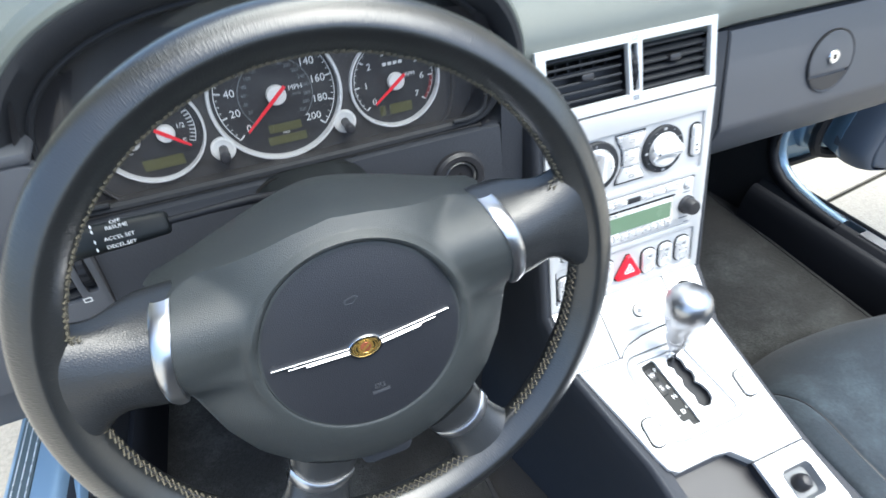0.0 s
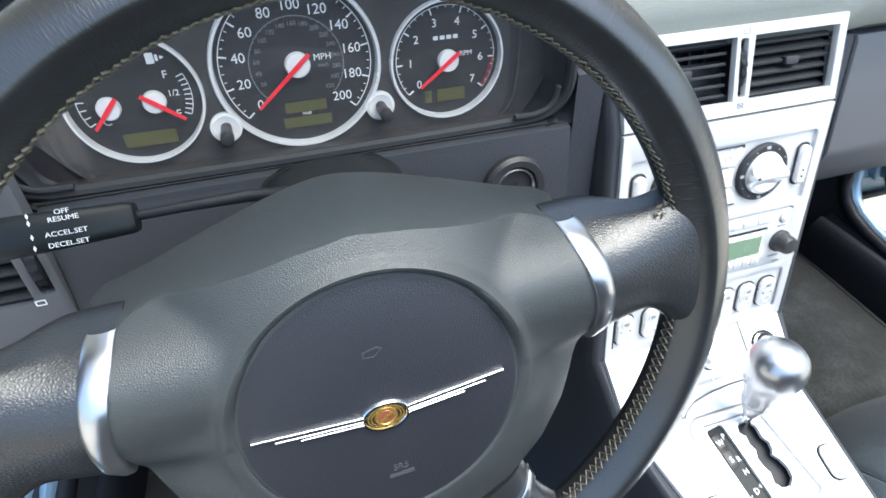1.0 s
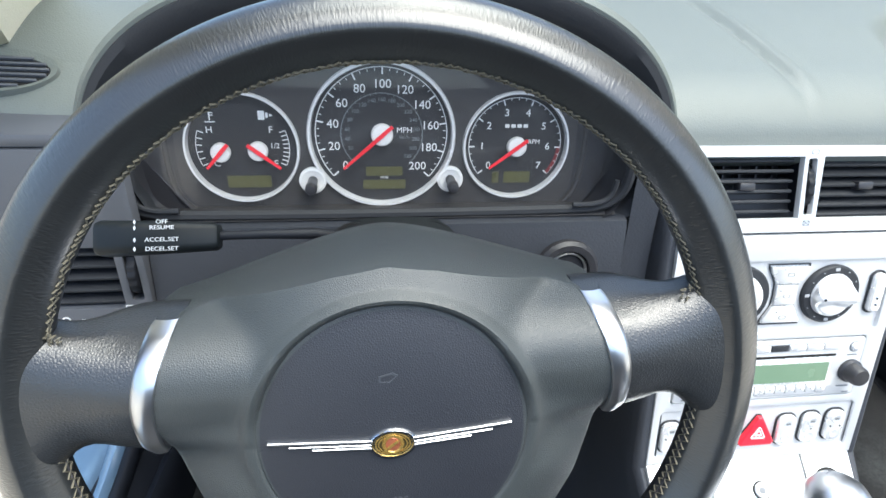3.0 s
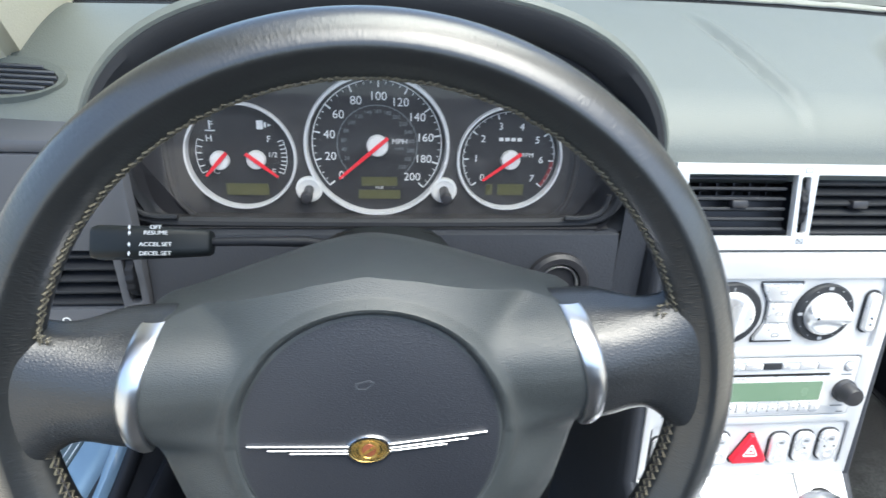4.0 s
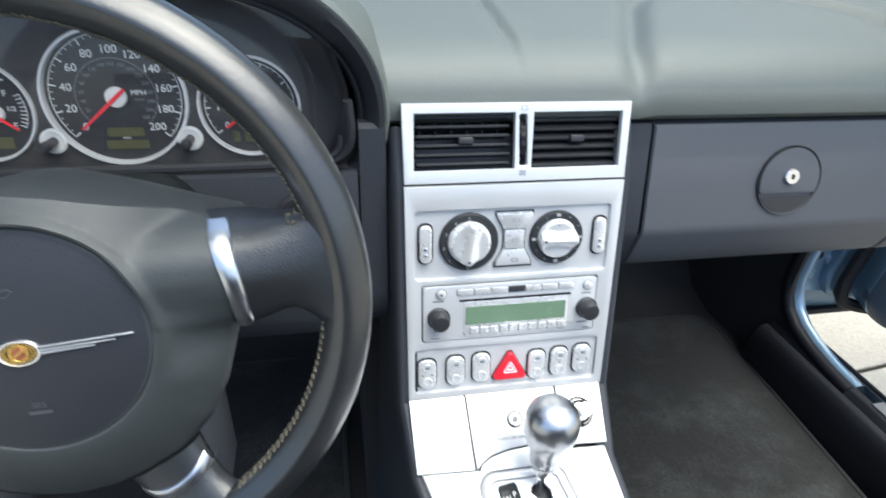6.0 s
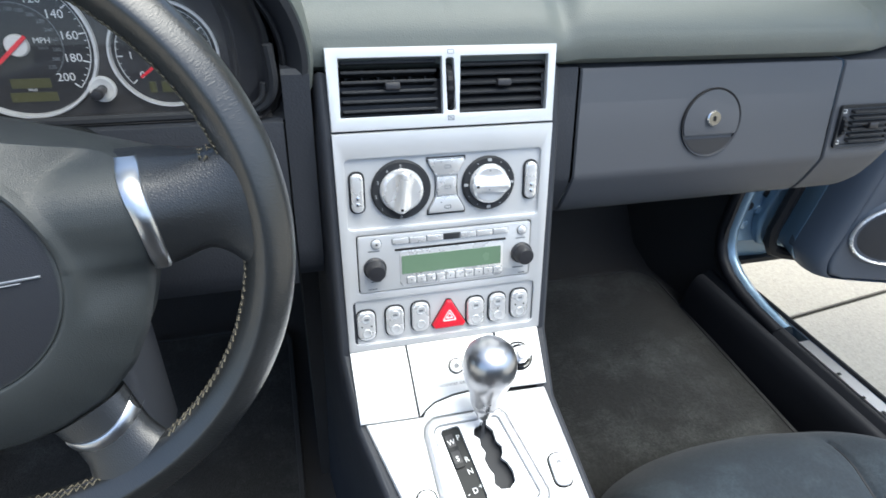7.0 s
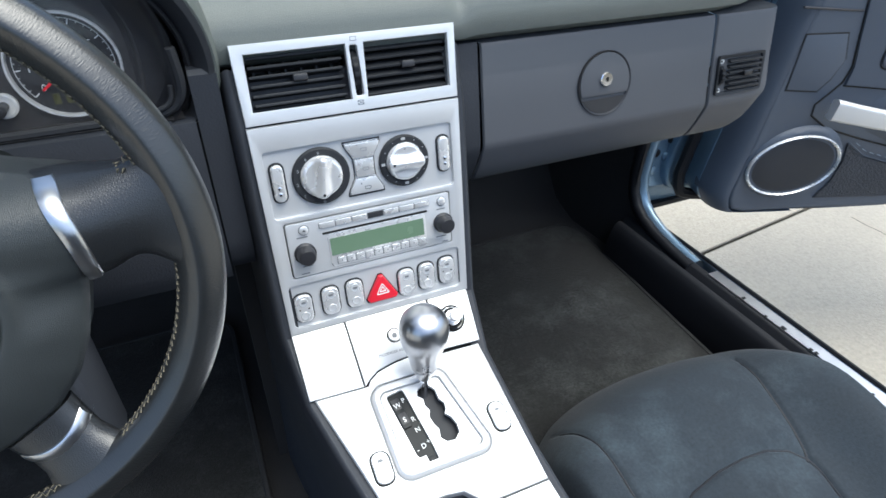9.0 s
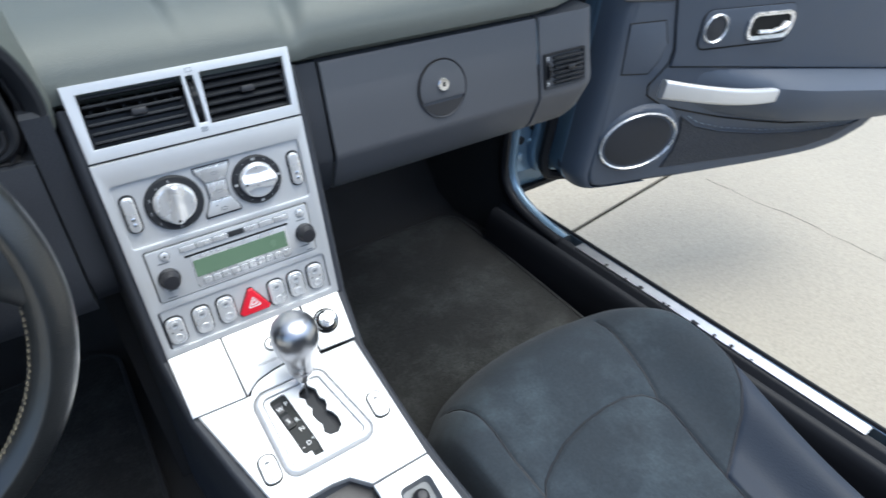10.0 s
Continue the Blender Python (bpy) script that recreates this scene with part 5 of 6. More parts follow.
    part("display", plate(rrect(0.033, 0.0095, 0.0006, tx + 0.002, ty - 0.0275), 0.0004, MG, base=-0.0029), M_OLIVELCD, d, "unlit olive display")
    # tachometer
    cx, cy, cr = 0.1068, 0.0095, 0.0436
    d = dials["tachometer"]
    ticks(d, cx, cy, cr, 219, -40, 7, 0.76, 0.86, 0.0010)
    ticks(d, cx, cy, cr, 219, -40, 28, 0.82, 0.86, 0.0005, False)
    red = loft([[(cx + q * cr * math.cos(radians(-2 - 2 * k)), cy + q * cr * math.sin(radians(-2 - 2 * k)), -0.0026) for q in (0.80, 0.865)] for k in range(20)])
    red.transform(MG)
    part("red_band", red, M_DULLRED, d, "dark red band at the top of the scale")
    for v in range(8):
        a = radians(219 - 259 * v / 7)
        part("numeral", lettering(str(v), 0.0082, at(MG, cx + 0.62 * cr * math.cos(a), cy + 0.62 * cr * math.sin(a), -0.0029)), M_WHITE, d)
    for k in range(4):
        part("badge_bar", plate(rrect(0.0036, 0.0028, 0.0005), 0.0003, at(MG, cx - 0.0075 + 0.005 * k, cy + 0.0155, -0.0029)), M_PALE, d)
    part("print", lettering("RPM", 0.0052, at(MG, cx + 0.0155, cy + 0.0025, -0.0029)), M_WHITE, d)
    part("display", plate(rrect(0.0055, 0.0095, 0.0005, cx - 0.0145, cy - 0.0270), 0.0004, MG, base=-0.0029), M_OLIVELCD, d, "unlit olive display")
    part("display", plate(rrect(0.0220, 0.0095, 0.0006, cx + 0.0035, cy - 0.0270), 0.0004, MG, base=-0.0029), M_OLIVELCD, d, "unlit olive display")
    # hubs and needles
    for nm, hx, hy, hr, a, ln in (("speedometer", sx, sy, 0.0086, 221, 0.040), ("temperature_gauge", -0.1222, 0.0050, 0.0074, 228, 0.016), ("temperature_gauge", -0.0945, 0.0058, 0.0074, -38, 0.021), ("tachometer", cx + 0.001, cy - 0.001, 0.0080, 217, 0.028)):
        m = at(MG, hx, hy, -0.0025)
        hub = part("needle_hub", lathe([(hr, 0), (hr, 0.003), (hr * 0.9, 0.0042), (0.0005, 0.0048)], m, 28), M_PALE, dials[nm], "pale round needle hub")
        n = plate([(-hr * 1.25, -0.0014), (-hr * 1.25, 0.0014), (0, 0.0016), (ln, 0.0009), (ln, -0.0009), (0, -0.0016)], 0.0008, m @ pose(0, 0, 0.0046, 0, 0, a))
        part("needle", n, M_NEEDLE, hub, "red needle")
    for kx in (-0.0545, 0.0540):
        m = at(MG, kx, -0.0170, 0.002)
        part("knob_ring", lathe([(0.0105, -0.002), (0.0105, 0.0012), (0.0085, 0.0018), (0.006, 0.0008), (0.0005, 0.0008)], m, 30), M_PALE, ob, "pale ring round the reset pin")
        part("reset_pin", lathe([(0.0038, 0), (0.0038, 0.014), (0.0045, 0.015), (0.0045, 0.022), (0.0035, 0.0235), (0.0005, 0.024)], m, 16), M_BLACK, ob, "black trip reset pin")
    lens = part("lens", plate(outl, 0.0008, at(MG, 0, 0, 0.0085) @ pose(0, 0, 0, -4), base=0.0), M_LENS, ob, "clear gauge cover")
    lens.visible_shadow = False


build_cluster()


# ---- steering column ----
def build_column():
    ob = thing("steering_column", (0, 0.46, 0.62), "dark plastic steering column shroud with an ignition lock", "steering column")
    rows = []
    for y, w, zt, zb in ((0.372, 0.030, 0.715, 0.662), (0.378, 0.043, 0.728, 0.650), (0.40, 0.050, 0.738, 0.640), (0.45, 0.055, 0.738, 0.615), (0.50, 0.060, 0.728, 0.590)):
        cz, hz = (zt + zb) / 2, (zt - zb) / 2
        rows.append([(0.008 + w * (abs(math.cos(a)) ** 0.6) * (1 if math.cos(a) > 0 else -1), y, cz + hz * (abs(math.sin(a)) ** 0.7) * (1 if math.sin(a) > 0 else -1)) for a in [2 * math.pi * k / 32 for k in range(32)]])
    # near-black: shade in the gap round the column put into the shroud's colour
    part("shroud", loft(rows, ring=True, caps=True), M_INDICATOR, ob)
    part("column_cover", rbox(-0.012, 0.050, 0.40, 0.50, 0.38, 0.60, 0.012, 3), M_DASHLOW, ob, "grey lower column cover")
    mi = basis((0.1480, 0.4880, 0.6825), (1, 0, 0), (0, 0.17, 1)) @ Matrix.Diagonal((1.12, 1.12, 1.0, 1.0))
    # flat black plate in place of the shaded opening
    part("column_gap", plate(rrect(0.100, 0.050, 0.022, 0.0056, 0.0), 0.0006, basis((0, 0.4895, 0.7030), (1, 0, 0), (0, 0.14, 1))), M_VOID, ob, "flat black plate for the shade in the column opening")
    part("ignition_collar", lathe([(0.0235, 0), (0.0235, 0.005), (0.021, 0.008), (0.0165, 0.0075), (0.0150, 0.003), (0.001, 0.002)], mi, 40), M_BLACK, ob, "black ignition lock collar")
    part("ignition_lock", lathe([(0.0150, 0.002), (0.0150, 0.0055), (0.0142, 0.0066), (0.0132, 0.0055), (0.0130, 0.003)], mi, 36, caps=False), M_BAND, ob, "bright ring of the ignition lock")
    part("key_slot", plate(rrect(0.0025, 0.011, 0.001), 0.0006, at(mi, 0, 0, 0.006)), M_VOID, ob)
    st = thing("cruise_stalk", (-0.03, 0.43, 0.757), "black cruise control stalk with white lettering", "control stalk")
    part("rod", tube([(-0.005, 0.438, 0.738), (-0.022, 0.431, 0.7515), (-0.045, 0.424, 0.7595), (-0.075, 0.420, 0.7622), (-0.102, 0.4195, 0.7620)], [0.0040, 0.0040, 0.0036, 0.0029, 0.0027], 10), M_RUBBER, st)
    mt = basis((-0.138, 0.4195, 0.7615), (1, 0, 0), (0, 0.58, 0.815))
    rows = []
    for x, w, h in ((-0.0325, 0.0070, 0.006), (-0.0315, 0.0095, 0.009), (-0.028, 0.0106, 0.0105), (0.0, 0.0098, 0.010), (0.034, 0.0082, 0.0085), (0.0365, 0.0070, 0.0070), (0.0372, 0.0045, 0.0045)):
        rows.append([(x, p, q) for p, q in rrect(2 * w, 2 * h, min(w, h) * 0.55)])
    tip = loft(rows, ring=True, caps=True)
    tip.transform(mt)
    grip = part("grip", tip, M_INDICATOR, st)
    for s, y in (("OFF", 0.0096), ("RESUME", 0.0062), ("ACCEL.SET", -0.0008), ("DECEL.SET", -0.0062)):
        part("print", lettering(s, 0.0034, at(mt, 0.0065, y - 0.001, 0.0101), squeeze=1.15), M_RINGS, grip, "white stalk lettering")
        part("arrow", plate([(-0.0007, 0), (0, 0.0015), (0.0007, 0), (0, -0.0015)], 0.0003, at(mt, -0.0085, y - 0.001, 0.0101)), M_RINGS, grip)


build_column()


# ---- steering wheel ----
PAD_OUTLINE = [(0.0, 0.0722), (0.025, 0.0685), (0.05, 0.0622), (0.0715, 0.0565), (0.090, 0.0515), (0.1010, 0.0480), (0.1027, 0.0448), (0.1040, 0.0385), (0.1056, 0.0327), (0.1077, 0.0254), (0.1102, 0.0155), (0.1118, 0.0054), (0.1126, -0.0057), (0.1130, -0.0124), (0.1127, -0.0195), (0.1090, -0.034), (0.1013, -0.0585), (0.088, -0.083), (0.066, -0.106), (0.040, -0.1195), (0.020, -0.1255), (0.0, -0.128)]
# height of the spoke face along its upright section, bulging at the fold
FACE = [(-0.0300, -0.0045), (-0.0195, -0.0008), (-0.0122, 0.0065), (-0.0058, 0.0098), (0.0043, 0.0140), (0.0150, 0.0160), (0.0250, 0.0152), (0.0330, 0.0115), (0.0388, 0.0053), (0.0450, -0.0036), (0.0475, -0.0110), (0.0560, -0.0230), (0.0800, -0.0520)]
PAD_MID = Vector((-0.002, -0.012))


def pad_radius(deg):
    """Distance from the pad's middle to its outline at an angle."""
    d = Vector((abs(math.cos(radians(deg))), math.sin(radians(deg))))
    for p, q in zip(PAD_OUTLINE, PAD_OUTLINE[1:]):
        a, b = Vector(p) - Vector((0, PAD_MID.y)), Vector(q) - Vector((0, PAD_MID.y))
        e = b - a
        det = d.x * e.y - d.y * e.x
        if abs(det) < 1e-12:
            continue
        t = (a.x * e.y - a.y * e.x) / det
        s = (a.x * d.y - a.y * d.x) / det
        if t > 0 and -1e-9 <= s <= 1 + 1e-9:
            return t
    return 0.11


EDGE_TABLE = [sum(pad_radius(k / 2 + j * 0.5) for j in range(-3, 4)) / 7 for k in range(720)]


def soft_edge(deg):
    k = math.floor(deg * 2)
    t = deg * 2 - k
    return EDGE_TABLE[k % 720] * (1 - t) + EDGE_TABLE[(k + 1) % 720] * t


def fold(v):
    """Height of the spoke face at v, eased between the stations of FACE."""
    def straight(x):
        x = min(max(x, FACE[0][0]), FACE[-1][0])
        for (p, h), (q, g) in zip(FACE, FACE[1:]):
            if x <= q:
                return h + (g - h) * (x - p) / (q - p)
        return FACE[-1][1]
    return sum(straight(v + d) for d in (-0.003, -0.0015, 0.0, 0.0015, 0.003)) / 5


def pad_height(r, deg):
    rb = soft_edge(deg)
    up = max(0.0, math.sin(radians(deg)))
    if r <= 0.0665:
        return 0.0185 - 0.0035 * (r / 0.0665) ** 2 - 0.0015 * up * (r / 0.0665) ** 4
    v = PAD_MID.y + r * math.sin(radians(deg))
    t = (r - 0.0665) / max(0.001, rb - 0.0665)
    low = 0.0150 + (-0.0045 - 0.0150) * t ** 1.75
    boss = 0.0150 - (0.55 + 1.1 * (1 - up)) * max(0.0, r - 0.073)
    face = fold(v)
    lift = 0.0015 + (max(0.0, 0.0150 - face) - 0.0015) * smooth(0.014, -0.012, v)
    side = face + lift * (1 - t)
    k = 0.0030
    m = max(boss, side)
    high = m + k * math.log(math.exp((boss - m) / k) + math.exp((side - m) / k)) - 0.0010
    w = smooth(-0.050, -0.012, v)
    h = low + (high - low) * w
    h += 0.0042 * up ** 0.5 * math.exp(-((r - 0.0705) / 0.0028) ** 2)
    h -= 0.0014 * math.exp(-((r - 0.0668) / 0.0010) ** 2)
    return h - 0.003 * smooth(0.93, 1.0, t) * (1 - smooth(-0.02, 0.0, v))


def crest(u):
    """Top line of the pad's back edge."""
    return 0.0852 - 0.332 * math.sqrt(u * u + 0.000484)


def build_wheel():
    ob = thing("steering_wheel", (0, 0.318, 0.724), "four-spoke black leather steering wheel with bright metal spoke bands", "steering wheel")
    R, N = 0.1796, 200
    def rim_point(phi, th, k=1.0):
        # a soft ridge runs round the front of the rim between two flatter flanks
        d = abs((math.degrees(th) - 98 + 180) % 360 - 180)
        k *= 1 + 0.075 * math.exp(-(d / 11) ** 2) - 0.055 * math.exp(-((d - 40) / 20) ** 2)
        rad = R + 0.0156 * k * math.cos(th)
        return (rad * math.cos(phi), rad * math.sin(phi), 0.0162 * k * math.sin(th))
    rows = [[rim_point(2 * math.pi * i / N, 2 * math.pi * j / 44) for j in range(44)] for i in range(N)]
    bm = loft(rows, ring=True, loop=True)
    uv = bm.loops.layers.uv.new("wrap")
    for f in bm.faces:
        mid = f.calc_center_median()
        phi0 = math.atan2(mid.y, mid.x)
        th0 = math.atan2(mid.z, math.hypot(mid.x, mid.y) - R)
        for lp in f.loops:
            p = lp.vert.co
            dphi = (math.atan2(p.y, p.x) - phi0 + math.pi) % (2 * math.pi) - math.pi
            dth = (math.atan2(p.z, math.hypot(p.x, p.y) - R) - th0 + math.pi) % (2 * math.pi) - math.pi
            lp[uv].uv = ((phi0 + dphi) * R, (th0 + dth) * 0.016)
    bm.transform(MW)
    part("rim", bm, M_RIMWRAP, ob, "worn black leather rim")
    # pad
    c = PAD_MID
    rings = [0.0, 0.012, 0.028, 0.044, 0.056, 0.063, 0.0650, 0.0658, 0.0664, 0.0670, 0.0676, 0.0684, 0.0695, 0.0710, 0.0725, 0.0745]
    rows = []
    for i in range(300):
        deg = 1.2 * i
        rb = soft_edge(deg)
        row = [(r, pad_height(r, deg)) for r in rings]
        for k in range(1, 25):
            r = 0.0745 + (rb - 0.0745) * k / 24
            row.append((r, pad_height(r, deg)))
        pts = [Vector((c.x + r * math.cos(radians(deg)), c.y + r * math.sin(radians(deg)), h)) for r, h in row]
        e = pts[-1]
        # upper facet runs back to the crest, elsewhere the edge drops behind
        w = smooth(0.038, 0.0452, e.y)
        for t, dn in ((0.05, 0.02), (0.13, 0.09), (0.40, 0.37), (0.70, 0.69), (0.90, 0.91), (1.0, 1.0), (0.97, 1.12), (0.80, 1.30)):
            x = c.x + (e.x - c.x) * (1 + 0.19 * t * (abs(e.x) / 0.105) ** 2)
            a = Vector((x, e.y + (crest(x - c.x) - e.y) * t, e.z + (-0.050 - e.z) * dn))
            q = min(t, 1.0) * 0.022
            b = Vector((e.x - (e.x - c.x) * q, e.y - (e.y - c.y) * q, e.z - 0.026 * dn))
            pts.append(b.lerp(a, w))
        rows.append(pts)
    bm = loft(rows, loop=True)
    bmesh.ops.remove_doubles(bm, verts=bm.verts[:], dist=1e-6)
    bm.transform(MW)
    pad = part("airbag_pad", bm, M_PAD, ob, "dark grained airbag pad with a round centre")
    disc = loft([[(c.x + r * math.cos(radians(3 * i)), c.y + r * math.sin(radians(3 * i)), pad_height(r, 3 * i) + 0.0003) for r in (0.0004, 0.02, 0.04, 0.055, 0.062, 0.0652)] for i in range(120)], loop=True)
    disc.transform(MW)
    part("centre_disc", disc, M_DISC, pad, "smooth blue-black centre disc")
    # column-side hub behind the pad
    part("hub_back", lathe([(0.066, -0.075), (0.074, -0.055), (0.078, -0.036), (0.06, -0.024), (0.001, -0.018)], MW @ Matrix.Translation((0, -0.015, 0)), 40), M_BLACK, ob)
    # spokes
    ROUND = [((abs(math.cos(a)) ** 0.75) * (1 if math.cos(a) > 0 else -1), (abs(math.sin(a)) ** 0.85) * (1 if math.sin(a) > 0 else -1)) for a in [2 * math.pi * k / 28 for k in range(28)]]
    NEAR = [(-0.012, -0.034), (-0.0195, -0.022), (-0.0205, -0.010), (-0.0180, -0.0015), (-0.0122, 0.0046), (-0.0050, 0.0083), (0.0043, 0.0120), (0.0115, 0.0138), (0.0180, 0.0138), (0.0245, 0.0124), (0.0325, 0.0088), (0.0385, 0.0025), (0.0440, -0.0055), (0.0472, -0.0130), (0.0504, -0.029), (0.034, -0.050), (0.0, -0.05)]
    WAIST = [(-0.004, -0.022), (-0.0095, -0.014), (-0.0105, -0.005), (-0.0090, 0.0025), (-0.0045, 0.0072), (0.0015, 0.0100), (0.0080, 0.0120), (0.0140, 0.0130), (0.0200, 0.0130), (0.0265, 0.0122), (0.0335, 0.0100), (0.0400, 0.0062), (0.0450, 0.0010), (0.0470, -0.0060), (0.0470, -0.015), (0.030, -0.024), (0.010, -0.026)]
    FAR = [(-0.030, -0.010), (-0.036, -0.004), (-0.036, 0.003), (-0.032, 0.0080), (-0.024, 0.0110), (-0.013, 0.0125), (0.001, 0.0130), (0.012, 0.0132), (0.022, 0.0132), (0.032, 0.0128), (0.042, 0.0118), (0.050, 0.0095), (0.0565, 0.0055), (0.060, 0.000), (0.059, -0.006), (0.035, -0.016), (0.0, -0.018)]
    BAND = [(0.0474, 0.1018, 0.1131), (0.0448, 0.1027, 0.1148), (0.0387, 0.1040, 0.1164), (0.0329, 0.1056, 0.1178), (0.0250, 0.1077, 0.1194), (0.0150, 0.1103, 0.1213), (0.0043, 0.1119, 0.1225), (-0.0058, 0.1126, 0.1230), (-0.0122, 0.1130, 0.1231), (-0.0170, 0.1132, 0.1228), (-0.0200, 0.1134, 0.1215)]
    def side_spoke(s):
        rows = []
        for a in (0.100, 0.108, 0.116, 0.124, 0.130, 0.136, 0.141, 0.146, 0.151, 0.156, 0.160, 0.164, 0.168, 0.173):
            t, k = smooth(0.120, 0.152, a), max(0.0, (a - 0.140) / 0.034) ** 2.2
            mid = [(p[0] + (q[0] - p[0]) * t, p[1] + (q[1] - p[1]) * t) for p, q in zip(NEAR, WAIST)]
            rows.append(rounded([(c.x + s * a, p[0] + (q[0] - p[0]) * k, p[1] + (q[1] - p[1]) * k) for p, q in zip(mid, FAR)], 3))
        b = loft(rows, ring=True, caps=True)
        b.transform(MW)
        return part("side_spoke", b, M_RIM, ob, "leather-wrapped spoke")
    def spoke(path, name):
        rows = []
        for u, v, n, du, dv, hw, hn in path:
            ax = Vector((du, dv, 0)).normalized()
            rows.append([Vector((u, v, n)) + ax * hw * p + Vector((0, 0, 1)) * hn * q for p, q in ROUND])
        b = loft(rows, ring=True, caps=True)
        b.transform(MW)
        return part(name, b, M_RIM, ob, "leather-wrapped spoke")
    for s in (-1, 1):
        side_spoke(s)
        ax, ay = s * 0.45, -0.893
        pth = []
        for t, n, hw, hn in ((0.0, -0.014, 0.026, 0.013), (0.018, -0.013, 0.0235, 0.0135), (0.030, -0.010, 0.0235, 0.0135), (0.042, -0.006, 0.0275, 0.0135), (0.051, -0.003, 0.035, 0.0135), (0.059, -0.001, 0.046, 0.012)):
            pth.append((s * 0.050 + ax * t, -0.112 + ay * t, n, ay, -ax, hw, hn))
        spoke(pth, "lower_spoke")
        # side band
        rows = []
        line = rounded([(v, a, o) for v, a, o in BAND], 5)
        for v, a, o in line:
            lift = fold(v) + 0.0004
            rows.append([(c.x + s * (a + (o - a) * f), v, lift + h) for f, h in ((0, -0.014), (0.0, -0.0006), (0.05, 0.0003), (0.25, 0.0010), (0.5, 0.0012), (0.75, 0.0005), (0.95, -0.0006), (1.0, -0.0016), (1.0, -0.016))])
        b = loft(rows)
        b.transform(MW)
        part("spoke_band", b, M_BAND, ob, "bright metal spoke band")
        rows = []
        for k in range(15):
            t = k / 14 * 2 - 1
            ox, oy = s * 0.0555 + t * s * 0.0240 * 0.893, -0.1205 + t * 0.0240 * 0.45
            bow = 0.0075 * (1 - t * t)
            lift = 0.0025 - 0.009 * abs(t) ** 2.8
            rows.append([(ox + ax * (q + bow), oy + ay * (q + bow), lift + h) for q, h in ((-0.0015, -0.012), (-0.001, -0.0002), (0.0005, 0.0006), (0.0045, 0.0002), (0.0085, -0.0012), (0.0095, -0.003), (0.0095, -0.014))])
        b = loft(rows)
        b.transform(MW)
        part("spoke_band", b, M_BAND, ob, "bright metal spoke band")
    # badge as plain shapes
    zb = 0.0182
    oval = MW @ Matrix.Translation((-0.0035, -0.0148, zb)) @ Matrix.Diagonal((1, 0.68, 1, 1))
    badge = part("badge", lathe([(0.0122, -0.0008), (0.0121, 0.0010), (0.0112, 0.0020), (0.0100, 0.0020), (0.0093, 0.0010), (0.0005, 0.0010)], oval, 40), M_CHROME, pad, "winged bright metal badge")
    part("badge_field", lathe([(0.0094, 0.0008), (0.0088, 0.0013), (0.0005, 0.0014)], oval, 36), M_BADGEDARK, badge, "dark olive enamel field")
    for r, z in ((0.0088, 0.0012), (0.0074, 0.0014)):
        part("badge_ring", ring_plate(circle(r, n=36, ry=r * 0.66), circle(r - 0.0007, n=36, ry=(r - 0.0007) * 0.66), 0, 0.0005, MW @ Matrix.Translation((-0.0035, -0.0148, zb + z))), M_GOLD, badge)
    part("badge_centre", lathe([(0.0056, 0.0012), (0.0052, 0.0021), (0.0042, 0.0021), (0.0039, 0.0017), (0.0005, 0.0018)], MW @ Matrix.Translation((-0.0035, -0.0148, zb)), 30), M_GOLD, badge, "round gold seal")
    part("badge_core", lathe([(0.0037, 0.0016), (0.0034, 0.0020), (0.0005, 0.0021)], MW @ Matrix.Translation((-0.0035, -0.0148, zb)), 24), M_BADGERED, badge, "dull red enamel middle")
    part("badge_bar", plate(rrect(0.0068, 0.0014, 0.0004), 0.0004, MW @ Matrix.Translation((-0.0035, -0.0148, zb + 0.0020)) @ pose(0, 0, 0, 0, 0, 35)), M_GOLD, badge)
    for s in (-1, 1):
        for q0, q1, y0, y1 in ((0.010, 0.0600, 0.0012, 0.0032), (0.0105, 0.0500, -0.0004, 0.0010), (0.0105, 0.0390, -0.0020, -0.0006)):
            rise = 0.0022
            w = [(s * q0, y0), (s * q0, y1), (s * q1, y1 + rise * (q1 / 0.06) - 0.0004), (s * q1, y0 + 0.0008 + rise * (q1 / 0.06) - 0.0004)]
            drop = -0.0020 * (q1 / 0.06)
            b = plate(w, 0.0024, Matrix.Identity(4), bevel=0.0003, seg=1)
            for vv in b.verts:
                rr = math.hypot(vv.co.x, vv.co.y)
                vv.co.z += -0.0035 * (rr / 0.0665) ** 2
            b.transform(MW @ Matrix.Translation((-0.0035, -0.0148, zb - 0.0001)))
            part("badge_wing", b, M_BAND, badge)
    part("srs_mark", lettering("SRS", 0.0052, MW @ Matrix.Translation((-0.001, -0.0490, 0.0178))), M_MARK, pad, "faint embossed letters")
    part("srs_bar", plate(rrect(0.0125, 0.0022, 0.0005), 0.0003, MW @ Matrix.Translation((-0.001, -0.0536, 0.0176))), M_MARK, pad)
    horn = [(-0.0046, -0.0014), (0.0005, -0.0020), (0.0046, 0.0018), (0.0022, 0.0034), (-0.0046, 0.0018)]
    part("horn_mark", ring_plate(horn, [(x * 0.80, y * 0.70) for x, y in horn], 0, 0.0003, MW @ Matrix.Translation((-0.004, 0.0195, 0.0181))), M_MARK, pad, "faint embossed horn symbol")
    # stitching along the inside of the rim
    spans = ((15, 163), (174, 234), (252, 288), (306, 366))
    jit = random.Random(9)
